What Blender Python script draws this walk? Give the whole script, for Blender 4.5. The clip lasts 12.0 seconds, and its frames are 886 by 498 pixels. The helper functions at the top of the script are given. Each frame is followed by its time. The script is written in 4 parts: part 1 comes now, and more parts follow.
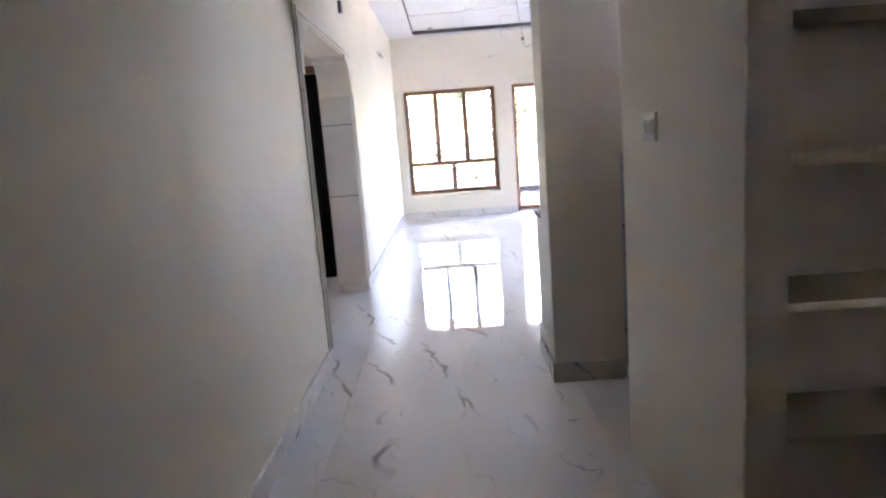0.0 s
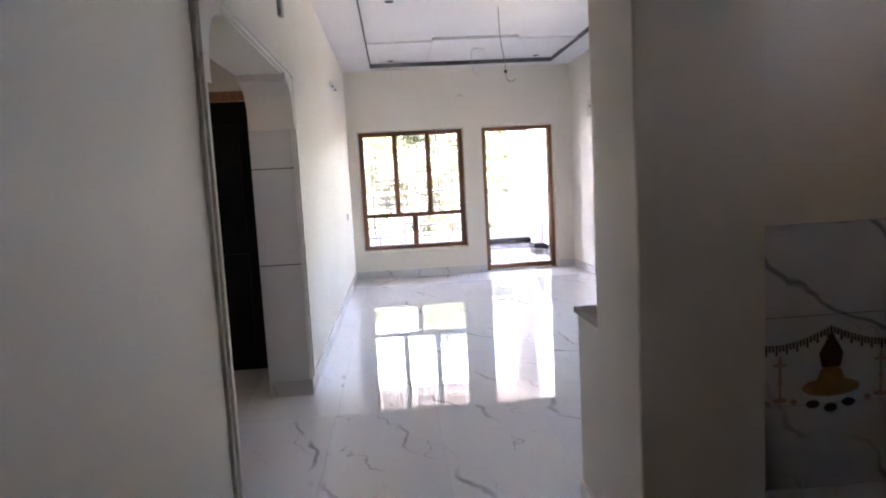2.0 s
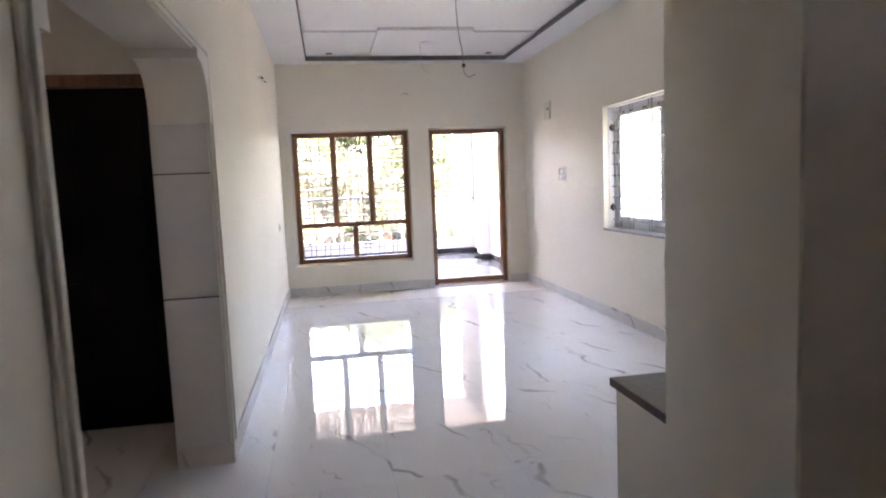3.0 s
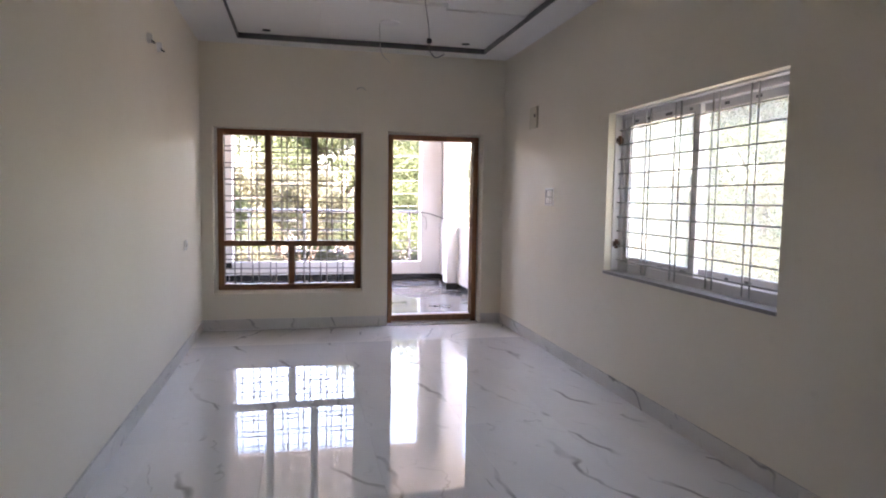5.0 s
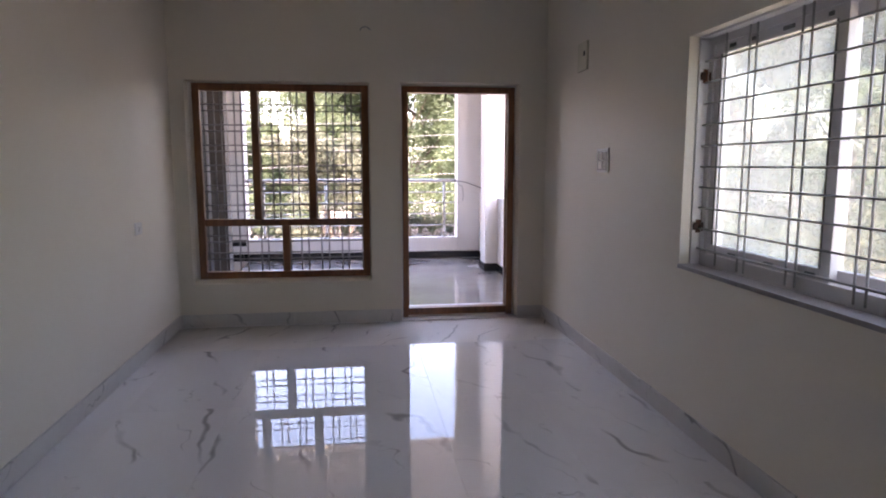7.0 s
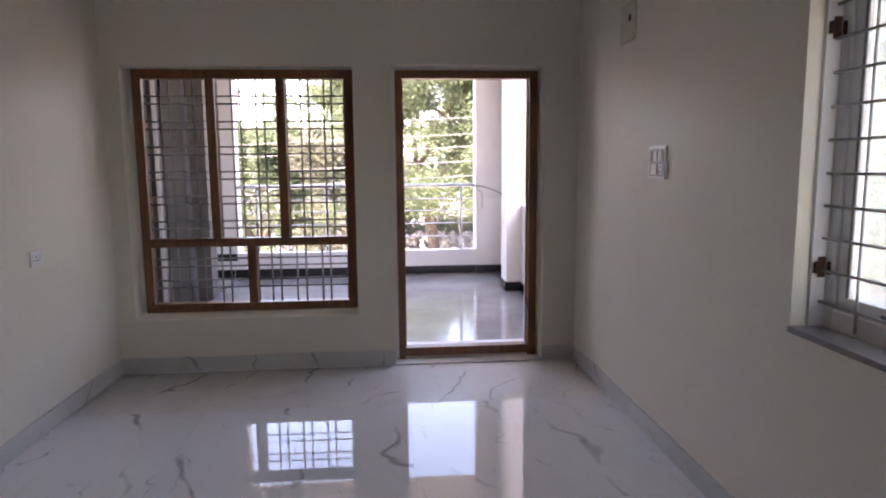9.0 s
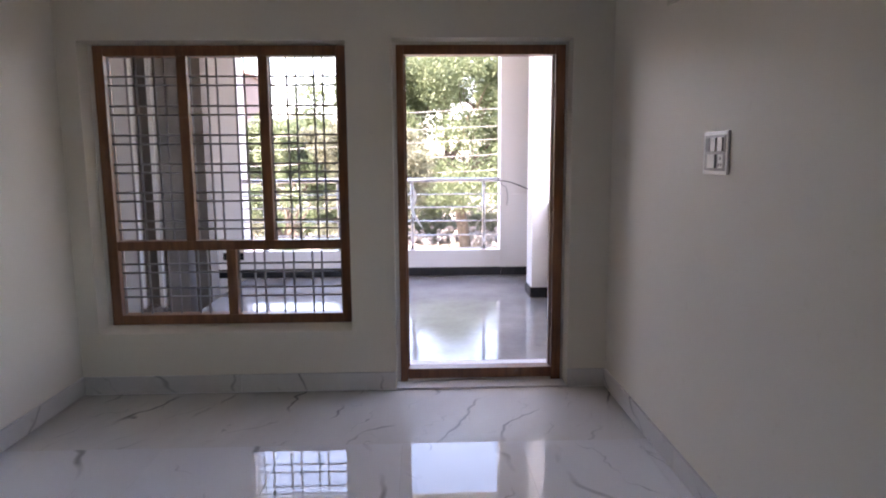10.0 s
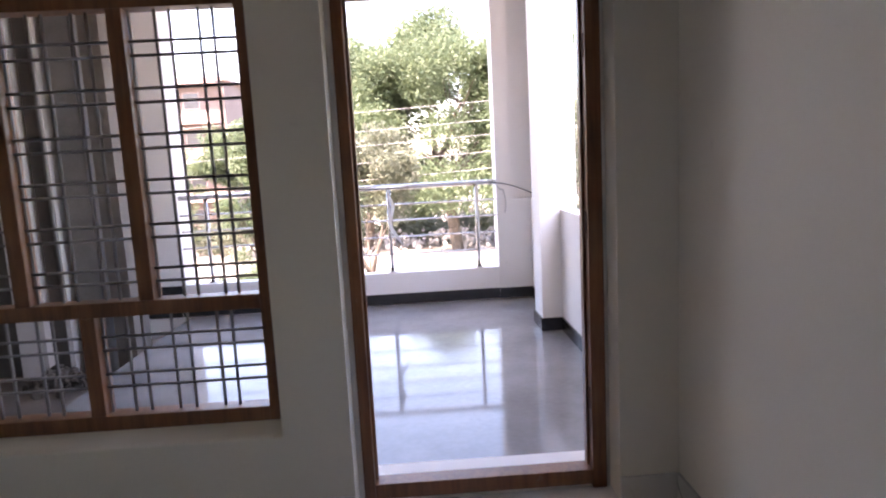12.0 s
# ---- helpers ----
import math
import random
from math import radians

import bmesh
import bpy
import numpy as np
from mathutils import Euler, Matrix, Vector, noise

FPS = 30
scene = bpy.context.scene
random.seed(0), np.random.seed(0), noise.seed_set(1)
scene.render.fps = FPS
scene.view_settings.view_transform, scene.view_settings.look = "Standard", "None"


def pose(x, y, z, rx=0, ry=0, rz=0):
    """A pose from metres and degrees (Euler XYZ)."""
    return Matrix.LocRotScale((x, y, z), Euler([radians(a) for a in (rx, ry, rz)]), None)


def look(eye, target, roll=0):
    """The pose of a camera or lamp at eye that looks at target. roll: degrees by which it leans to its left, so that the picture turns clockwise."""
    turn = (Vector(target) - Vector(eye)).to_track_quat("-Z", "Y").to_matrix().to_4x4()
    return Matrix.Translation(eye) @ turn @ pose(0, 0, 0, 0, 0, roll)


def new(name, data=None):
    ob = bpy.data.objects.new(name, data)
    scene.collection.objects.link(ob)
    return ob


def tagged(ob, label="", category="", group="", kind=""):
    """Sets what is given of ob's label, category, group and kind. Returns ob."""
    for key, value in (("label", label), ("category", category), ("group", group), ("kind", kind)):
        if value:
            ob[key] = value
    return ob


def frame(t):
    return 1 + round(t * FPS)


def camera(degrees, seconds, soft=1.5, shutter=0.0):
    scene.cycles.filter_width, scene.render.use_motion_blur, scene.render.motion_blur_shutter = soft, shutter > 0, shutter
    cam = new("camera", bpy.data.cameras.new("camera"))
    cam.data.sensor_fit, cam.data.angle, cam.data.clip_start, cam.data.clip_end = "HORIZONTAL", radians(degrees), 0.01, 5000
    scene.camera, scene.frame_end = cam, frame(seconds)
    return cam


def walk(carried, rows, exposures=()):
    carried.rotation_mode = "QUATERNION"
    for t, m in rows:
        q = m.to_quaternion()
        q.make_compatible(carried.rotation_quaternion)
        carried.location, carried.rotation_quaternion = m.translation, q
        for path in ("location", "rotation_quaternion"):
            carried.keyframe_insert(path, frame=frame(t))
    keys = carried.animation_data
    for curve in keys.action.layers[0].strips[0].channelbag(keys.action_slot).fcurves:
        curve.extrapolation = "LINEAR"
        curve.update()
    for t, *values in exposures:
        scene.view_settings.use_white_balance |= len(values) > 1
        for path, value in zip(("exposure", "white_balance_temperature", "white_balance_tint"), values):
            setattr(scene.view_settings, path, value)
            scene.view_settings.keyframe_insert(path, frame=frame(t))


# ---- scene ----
cam = camera(69.4, 12.0, soft=2.0, shutter=0.25)
PATH = [
    (0, (0.798, 0.05, 1.308), (0.765, 2.021, 0.97), -4.4),
    (0.3, (0.72, 0.235, 1.332), (0.82, 2.206, 1.006), -4.1),
    (0.5, (0.716, 0.405, 1.334), (0.848, 2.372, 0.997), -4.7),
    (1, (0.762, 0.858, 1.334), (0.819, 2.831, 1.01), -3.7),
    (1.5, (0.676, 1.226, 1.342), (0.852, 3.201, 1.085), -2.3),
    (2, (0.626, 1.547, 1.354), (0.767, 3.531, 1.146), -3.1),
    (2.5, (0.602, 1.966, 1.367), (0.774, 3.944, 1.132), -3.6),
    (3, (0.56, 2.382, 1.395), (0.907, 4.341, 1.191), -2.4),
    (3.5, (0.681, 2.799, 1.411), (1.075, 4.755, 1.264), -1.8),
    (3.7, (0.728, 2.914, 1.413), (1.125, 4.87, 1.282), -0.6),
    (5.3, (1.069, 4.164, 1.412), (1.529, 6.105, 1.255), 1.5),
    (5.5, (1.126, 4.341, 1.408), (1.632, 6.272, 1.285), 0.9),
    (6, (1.234, 4.626, 1.392), (1.635, 6.577, 1.201), -1.8),
    (6.5, (1.394, 4.827, 1.409), (1.635, 6.801, 1.19), -0.4),
    (7, (1.553, 5.16, 1.413), (1.815, 7.125, 1.153), -0.0),
    (7.2, (1.582, 5.248, 1.415), (1.925, 7.213, 1.264), 1.1),
    (8.8, (1.842, 6.205, 1.448), (2.069, 8.177, 1.205), 0.9),
    (9, (1.904, 6.341, 1.441), (2.07, 8.317, 1.182), -0.5),
    (9.5, (2.064, 6.64, 1.47), (2.085, 8.632, 1.295), -2.3),
    (10, (2.117, 7.013, 1.427), (2.178, 8.993, 1.15), -0.4),
    (10.5, (2.144, 7.324, 1.438), (2.343, 9.297, 1.181), -3.0),
    (11, (2.219, 7.687, 1.447), (2.262, 9.674, 1.219), -3.7),
    (11.5, (2.203, 8.071, 1.446), (2.238, 10.052, 1.171), -0.6),
    (12, (2.242, 8.469, 1.432), (2.323, 10.448, 1.153), -3.0),
]
EXPOSURE = [(t, stops, kelvin, tint) for t, stops, kelvin, tint in (
    (0, 7.32, 7000, 31), (1.0, 6.75, 7100, 31), (2.0, 6.35, 7300, 31), (3.0, 6.1, 7700, 30), (3.7, 5.85, 8050, 29), (5.3, 4.8, 7850, 31), (5.6, 4.65, 7750, 32),
    (6.2, 4.32, 7650, 34), (7.2, 4.18, 7650, 34), (8.8, 4.33, 7750, 32), (9.5, 4.42, 7650, 31), (10.0, 4.42, 7550, 30), (11.0, 4.4, 7550, 31), (12, 4.15, 7600, 30))]
walk(cam, [(t, look(eye, target, roll)) for t, eye, target, roll in PATH], EXPOSURE)

# ---- world and light ----
SUN_EL, SUN_AZ = radians(58), radians(205)
world = bpy.data.worlds.new("sky")
scene.world = world
world.use_nodes = True
wn = world.node_tree.nodes
wl = world.node_tree.links
sky = wn.new("ShaderNodeTexSky")
sky.sky_type = "NISHITA"
sky.sun_disc = False
sky.sun_elevation, sky.sun_rotation = SUN_EL, SUN_AZ
sky.air_density, sky.dust_density, sky.ozone_density = 1.0, 2.0, 1.0
wl.new(sky.outputs["Color"], wn["Background"].inputs["Color"])
wn["Background"].inputs["Strength"].default_value = 0.115
sun_data = bpy.data.lights.new("sun", "SUN")
sun_data.energy, sun_data.angle, sun_data.color = 2.6, radians(2), (1.0, 0.96, 0.90)
sun_from = Vector((math.sin(SUN_AZ) * math.cos(SUN_EL), math.cos(SUN_AZ) * math.cos(SUN_EL), math.sin(SUN_EL)))
sun = new("sun", sun_data)
sun.matrix_world = look(sun_from * 50, (0, 0, 0))

# ---- materials ----


def nodes_of(m):
    m.use_nodes = True
    nt = m.node_tree
    return nt, nt.nodes, nt.links, nt.nodes["Principled BSDF"]


def link_noise(nt, coord, scale, detail=4.0, rough=0.55, distort=0.0):
    n = nt.nodes.new("ShaderNodeTexNoise")
    n.inputs["Scale"].default_value, n.inputs["Detail"].default_value = scale, detail
    n.inputs["Roughness"].default_value, n.inputs["Distortion"].default_value = rough, distort
    nt.links.new(coord, n.inputs["Vector"])
    return n.outputs["Fac"]


def ramp(nt, fac, stops):
    r = nt.nodes.new("ShaderNodeValToRGB")
    while len(r.color_ramp.elements) < len(stops):
        r.color_ramp.elements.new(0.5)
    for e, (p, c) in zip(r.color_ramp.elements, stops):
        e.position = p
        e.color = (*c, 1) if len(c) == 3 else c
    nt.links.new(fac, r.inputs["Fac"])
    return r.outputs["Color"]


def bump(nt, height, strength, distance, bsdf):
    b = nt.nodes.new("ShaderNodeBump")
    b.inputs["Strength"].default_value, b.inputs["Distance"].default_value = strength, distance
    nt.links.new(height, b.inputs["Height"])
    nt.links.new(b.outputs["Normal"], bsdf.inputs["Normal"])


def surface(name, c1, c2, rough=0.6, scale=3.0, fine=60.0, relief=0.15, depth=0.002, metal=0.0, coord="Object", spec=0.5):
    """A mottled surface between two colours, with fine relief."""
    m = bpy.data.materials.new(name)
    nt, n, l, b = nodes_of(m)
    tc = n.new("ShaderNodeTexCoord")
    big = link_noise(nt, tc.outputs[coord], scale, 5.0, 0.6)
    small = link_noise(nt, tc.outputs[coord], fine, 4.0, 0.6)
    mixn = n.new("ShaderNodeMath")
    mixn.operation = "MULTIPLY_ADD"
    mixn.inputs[1].default_value = 0.25
    l.new(small, mixn.inputs[0])
    l.new(big, mixn.inputs[2])
    l.new(ramp(nt, mixn.outputs[0], [(0.35, c1), (0.85, c2)]), b.inputs["Base Color"])
    b.inputs["Roughness"].default_value, b.inputs["Metallic"].default_value = rough, metal
    b.inputs["Specular IOR Level"].default_value = spec
    bump(nt, small, relief, depth, b)
    return m


def wall_paint(name, c1, c2):
    """Roller-painted plaster: slow waviness, fine stipple and a few scuffs."""
    m = bpy.data.materials.new(name)
    nt, n, l, b = nodes_of(m)
    tc = n.new("ShaderNodeTexCoord")
    p = tc.outputs["Object"]
    big = link_noise(nt, p, 0.9, 3.0, 0.5)
    mid = link_noise(nt, p, 9.0, 5.0, 0.65)
    fine = link_noise(nt, p, 220.0, 3.0, 0.6)
    base = ramp(nt, big, [(0.3, c1), (0.7, c2)])
    scuff = ramp(nt, mid, [(0.24, (0.88, 0.87, 0.85)), (0.34, (1, 1, 1))])
    mx = n.new("ShaderNodeMix")
    mx.data_type, mx.blend_type = "RGBA", "MULTIPLY"
    mx.inputs["Factor"].default_value = 0.6
    l.new(base, mx.inputs["A"])
    l.new(scuff, mx.inputs["B"])
    l.new(mx.outputs["Result"], b.inputs["Base Color"])
    b.inputs["Roughness"].default_value = 0.55
    b.inputs["Specular IOR Level"].default_value = 0.35
    s = n.new("ShaderNodeMath")
    s.operation = "MULTIPLY_ADD"
    s.inputs[1].default_value = 6.0
    l.new(mid, s.inputs[0])
    l.new(fine, s.inputs[2])
    bump(nt, s.outputs[0], 0.12, 0.002, b)
    return m


def marble(name, base1, base2, vein, rough, turn, scale=1.0, per_piece=True, amount=1.0, upright=False, cover=0.47):
    """White vitrified marble with broken diagonal veins; each piece takes its own cut of the pattern."""
    m = bpy.data.materials.new(name)
    nt, n, l, b = nodes_of(m)
    tc = n.new("ShaderNodeTexCoord")
    oi = n.new("ShaderNodeObjectInfo")
    off = n.new("ShaderNodeVectorMath")
    off.operation = "MULTIPLY_ADD"
    comb = n.new("ShaderNodeCombineXYZ")
    for i in range(3):
        if per_piece:
            l.new(oi.outputs["Random"], comb.inputs[i])
    l.new(comb.outputs[0], off.inputs[0])
    off.inputs[1].default_value = (37.0, 53.0, 71.0)
    l.new(tc.outputs["Object"], off.inputs[2])
    turned = n.new("ShaderNodeMapping")
    turned.inputs["Rotation"].default_value = (0.0, radians(turn), radians(turn) * 0.6) if upright else (0.0, 0.0, radians(turn))
    l.new(off.outputs[0], turned.inputs["Vector"])
    mp = n.new("ShaderNodeMapping")
    mp.inputs["Scale"].default_value = (1.0 * scale, 0.30 * scale, 1.0 * scale)
    l.new(turned.outputs["Vector"], mp.inputs["Vector"])
    v = mp.outputs["Vector"]

    def lines(sc, width, dist, dscale):
        wv = n.new("ShaderNodeTexWave")
        wv.wave_type, wv.bands_direction, wv.wave_profile = "BANDS", "X", "SIN"
        wv.inputs["Scale"].default_value, wv.inputs["Distortion"].default_value = sc * scale, dist
        wv.inputs["Detail"].default_value, wv.inputs["Detail Scale"].default_value = 3.5, dscale
        wv.inputs["Detail Roughness"].default_value = 0.58
        l.new(turned.outputs["Vector"], wv.inputs["Vector"])
        return ramp(nt, wv.outputs["Fac"], [(1.0 - width, (0, 0, 0)), (1.0 - width * 0.35, (0.6, 0.6, 0.6)), (1.0, (1, 1, 1))])
    thick = lines(0.62, 0.014, 5.0, 1.5)
    thin = lines(1.1, 0.006, 7.0, 2.2)
    mask = ramp(nt, link_noise(nt, off.outputs[0], 2.1, 2.0), [(cover, (0, 0, 0)), (cover + 0.15, (1, 1, 1))])
    mask2 = ramp(nt, link_noise(nt, off.outputs[0], 3.3, 2.0), [(0.5, (0, 0, 0)), (0.66, (0.7, 0.7, 0.7))])

    def mul(a, c):
        x = n.new("ShaderNodeMath")
        x.operation = "MULTIPLY"
        l.new(a, x.inputs[0])
        l.new(c, x.inputs[1])
        return x.outputs[0]
    both = n.new("ShaderNodeMath")
    both.operation = "MAXIMUM"
    l.new(mul(thick, mask), both.inputs[0])
    l.new(mul(thin, mask2), both.inputs[1])
    amt = n.new("ShaderNodeMath")
    amt.operation = "MULTIPLY"
    amt.inputs[1].default_value = amount
    l.new(both.outputs[0], amt.inputs[0])
    cloud = ramp(nt, link_noise(nt, v, 1.6, 5.0, 0.6), [(0.3, base1), (0.7, base2)])
    mx = n.new("ShaderNodeMix")
    mx.data_type = "RGBA"
    l.new(amt.outputs[0], mx.inputs["Factor"])
    l.new(cloud, mx.inputs["A"])
    mx.inputs["B"].default_value = (*vein, 1)
    l.new(mx.outputs["Result"], b.inputs["Base Color"])
    sm = link_noise(nt, off.outputs[0], 1.3, 3.0)
    l.new(ramp(nt, sm, [(0.3, (rough * 0.7,) * 3), (0.75, (rough * 1.5,) * 3)]), b.inputs["Roughness"])
    b.inputs["Specular IOR Level"].default_value = 0.44
    bump(nt, link_noise(nt, off.outputs[0], 2.2, 1.0), 0.05, 0.004, b)
    return m


def timber(name, c1, c2, rough=0.4):
    m = bpy.data.materials.new(name)
    nt, n, l, b = nodes_of(m)
    tc = n.new("ShaderNodeTexCoord")
    mp = n.new("ShaderNodeMapping")
    mp.inputs["Scale"].default_value = (30.0, 30.0, 2.2)
    l.new(tc.outputs["Object"], mp.inputs["Vector"])
    g = link_noise(nt, mp.outputs["Vector"], 1.0, 6.0, 0.65, 0.6)
    w = link_noise(nt, tc.outputs["Object"], 4.0, 4.0)
    s = n.new("ShaderNodeMath")
    s.operation = "MULTIPLY_ADD"
    s.inputs[1].default_value = 0.4
    l.new(w, s.inputs[0])
    l.new(g, s.inputs[2])
    wood = ramp(nt, s.outputs[0], [(0.45, c1), (0.95, c2)])
    smear = ramp(nt, link_noise(nt, tc.outputs["Object"], 11.0, 6.0, 0.7, 0.4), [(0.66, (0, 0, 0)), (0.74, (0.55, 0.55, 0.55))])
    mx = n.new("ShaderNodeMix")
    mx.data_type = "RGBA"
    l.new(smear, mx.inputs["Factor"])
    l.new(wood, mx.inputs["A"])
    mx.inputs["B"].default_value = (0.45, 0.40, 0.34, 1)
    l.new(mx.outputs["Result"], b.inputs["Base Color"])
    b.inputs["Roughness"].default_value = rough
    bump(nt, g, 0.2, 0.002, b)
    return m


def leaf(name, c1, c2, c3):
    m = bpy.data.materials.new(name)
    nt, n, l, b = nodes_of(m)
    g = n.new("ShaderNodeNewGeometry")
    l.new(ramp(nt, g.outputs["Random Per Island"], [(0.0, c1), (0.55, c2), (1.0, c3)]), b.inputs["Base Color"])
    b.inputs["Roughness"].default_value = 0.55
    b.inputs["Subsurface Weight"].default_value = 0.0
    tr = n.new("ShaderNodeBsdfTranslucent")
    tr.inputs["Color"].default_value = (*[min(1.0, x * 1.3) for x in c3], 1)
    mx = n.new("ShaderNodeMixShader")
    mx.inputs[0].default_value = 0.4
    l.new(b.outputs[0], mx.inputs[1])
    l.new(tr.outputs[0], mx.inputs[2])
    l.new(mx.outputs[0], n["Material Output"].inputs["Surface"])
    return m


def hazy_glass(name, haze):
    """A thin dusty pane: mostly clear, with a little dust and gloss."""
    m = bpy.data.materials.new(name)
    nt, n, l, b = nodes_of(m)
    clear = n.new("ShaderNodeBsdfTransparent")
    clear.inputs["Color"].default_value = (0.78, 0.82, 0.79, 1)
    dust = n.new("ShaderNodeBsdfTranslucent")
    dust.inputs["Color"].default_value = (0.50, 0.54, 0.49, 1)
    gloss = n.new("ShaderNodeBsdfGlossy")
    gloss.inputs["Roughness"].default_value = 0.02
    tc = n.new("ShaderNodeTexCoord")
    d = ramp(nt, link_noise(nt, tc.outputs["Object"], 4.0, 6.0, 0.7), [(0.3, (haze * 0.6,) * 3), (0.75, (haze * 1.4,) * 3)])
    m1 = n.new("ShaderNodeMixShader")
    l.new(d, m1.inputs[0])
    l.new(clear.outputs[0], m1.inputs[1])
    l.new(dust.outputs[0], m1.inputs[2])
    m2 = n.new("ShaderNodeMixShader")
    m2.inputs[0].default_value = 0.05
    l.new(m1.outputs[0], m2.inputs[1])
    l.new(gloss.outputs[0], m2.inputs[2])
    l.new(m2.outputs[0], n["Material Output"].inputs["Surface"])
    return m


M_WALL = wall_paint("cream_wall_paint", (0.775, 0.722, 0.615), (0.825, 0.775, 0.675))
M_CEIL = wall_paint("white_ceiling_paint", (0.78, 0.78, 0.77), (0.82, 0.82, 0.81))
M_OUTWALL = wall_paint("white_outside_paint", (0.83, 0.82, 0.805), (0.87, 0.86, 0.85))
M_TRIM = wall_paint("white_trim_paint", (0.79, 0.75, 0.685), (0.84, 0.805, 0.75))
M_FLOOR = marble("polished_marble_tile", (0.76, 0.75, 0.75), (0.84, 0.832, 0.83), (0.26, 0.245, 0.245), 0.014, -17, amount=0.75)
M_SKIRT = marble("marble_skirting", (0.58, 0.56, 0.53), (0.68, 0.66, 0.63), (0.20, 0.185, 0.18), 0.5, 38, 1.8, upright=True)
M_JAMB = surface("cream_cladding_slab", (0.62, 0.60, 0.56), (0.70, 0.68, 0.64), 0.35, 1.5, 40, 0.05)
M_TILE = marble("wall_tile_marble", (0.60, 0.612, 0.635), (0.70, 0.71, 0.725), (0.10, 0.105, 0.125), 0.12, 56, 1.9, False, upright=True, cover=0.40, amount=0.7)
M_TIMBER = timber("brown_window_timber", (0.125, 0.050, 0.021), (0.31, 0.135, 0.058), 0.38)
M_DARKDOOR = surface("near_black_door", (0.004, 0.003, 0.003), (0.009, 0.007, 0.006), 0.6, spec=0.12)
M_STEEL = surface("grey_painted_bar", (0.22, 0.22, 0.225), (0.33, 0.33, 0.33), 0.45, 8, 120, 0.1)
M_BARW = surface("white_painted_bar", (0.34, 0.34, 0.35), (0.46, 0.46, 0.46), 0.45, 8, 120, 0.1)
M_RAIL = surface("brushed_steel_tube", (0.42, 0.42, 0.42), (0.55, 0.55, 0.55), 0.25, 10, 200, 0.05, metal=1.0)
M_UPVC = surface("white_upvc", (0.70, 0.685, 0.70), (0.78, 0.765, 0.775), 0.3, 3, 60, 0.03)
M_FILM = surface("grey_film_mark", (0.10, 0.10, 0.11), (0.16, 0.16, 0.17), 0.5, 8, 60, 0.05)
M_RUBBER = surface("dark_gasket", (0.05, 0.05, 0.055), (0.08, 0.08, 0.085), 0.5)
M_RUST = surface("rust", (0.05, 0.02, 0.012), (0.16, 0.06, 0.03), 0.8, 20, 150, 0.4)
M_DRUST = surface("dark_rust", (0.02, 0.01, 0.008), (0.06, 0.028, 0.018), 0.9, 30, 150, 0.4)
M_GRANITE = surface("brown_granite", (0.040, 0.024, 0.019), (0.105, 0.068, 0.055), 0.45, 60, 240, 0.02, spec=0.25)
M_BALFLOOR = surface("dark_polished_stone", (0.155, 0.157, 0.162), (0.30, 0.302, 0.308), 0.07, 1.6, 26, 0.02, spec=0.3)
M_BLACK = surface("black_stone_skirting", (0.012, 0.012, 0.013), (0.03, 0.03, 0.032), 0.25, 5, 90, 0.05)
M_CEMENT = surface("grey_cement_plaster", (0.15, 0.145, 0.135), (0.30, 0.29, 0.275), 0.9, 1.6, 50, 0.5, 0.006)
M_DCEMENT = surface("stained_cement_and_shade", (0.09, 0.078, 0.068), (0.19, 0.17, 0.15), 0.9, 2.0, 45, 0.5, 0.006)
M_PLASTIC = surface("white_switch_plastic", (0.82, 0.82, 0.81), (0.88, 0.88, 0.87), 0.25, 3, 50, 0.02)
M_GREYPL = surface("grey_switch_plastic", (0.22, 0.22, 0.23), (0.28, 0.28, 0.28), 0.3, 3, 50, 0.02)
M_BOX = surface("cream_box_cover", (0.60, 0.57, 0.44), (0.68, 0.65, 0.52), 0.4, 3, 50, 0.02)
M_WIRE = surface("black_cable", (0.02, 0.02, 0.02), (0.05, 0.05, 0.05), 0.5)
M_WIREW = surface("white_cable", (0.5, 0.5, 0.5), (0.6, 0.6, 0.6), 0.5)
M_OWIRE = surface("weathered_power_line", (0.20, 0.20, 0.20), (0.28, 0.28, 0.28), 0.6)
M_SILL = surface("grey_sill_stone", (0.19, 0.175, 0.175), (0.28, 0.265, 0.26), 0.3, 6, 60, 0.05)
M_JOINT = surface("rough_plaster_joint", (0.80, 0.78, 0.73), (0.90, 0.88, 0.84), 0.9, 7, 60, 0.6, 0.006)
M_COVE_SHADE = surface("dark_cove_shade", (0.10, 0.095, 0.10), (0.17, 0.165, 0.17), 0.7, 4, 60, 0.1)
M_HOLE = surface("black_lamp_hole", (0.01, 0.01, 0.01), (0.02, 0.02, 0.02), 0.8)
M_DIRT = surface("dry_earth", (0.15, 0.13, 0.112), (0.24, 0.215, 0.19), 0.95, 0.25, 6, 0.6, 0.03)
M_ROAD = surface("dusty_road", (0.16, 0.15, 0.14), (0.23, 0.22, 0.21), 0.95, 0.4, 12, 0.4, 0.01)
M_ROCK = surface("pale_rubble", (0.20, 0.185, 0.18), (0.36, 0.34, 0.33), 0.9, 2, 30, 0.6, 0.02)
M_BARK = surface("dark_bark", (0.045, 0.035, 0.028), (0.12, 0.095, 0.075), 0.95, 4, 40, 0.8, 0.02)
M_LEAF = leaf("green_leaf", (0.052, 0.080, 0.042), (0.080, 0.114, 0.058), (0.115, 0.148, 0.080))
M_LEAF2 = leaf("dry_olive_leaf", (0.072, 0.086, 0.054), (0.102, 0.114, 0.072), (0.135, 0.14, 0.098))
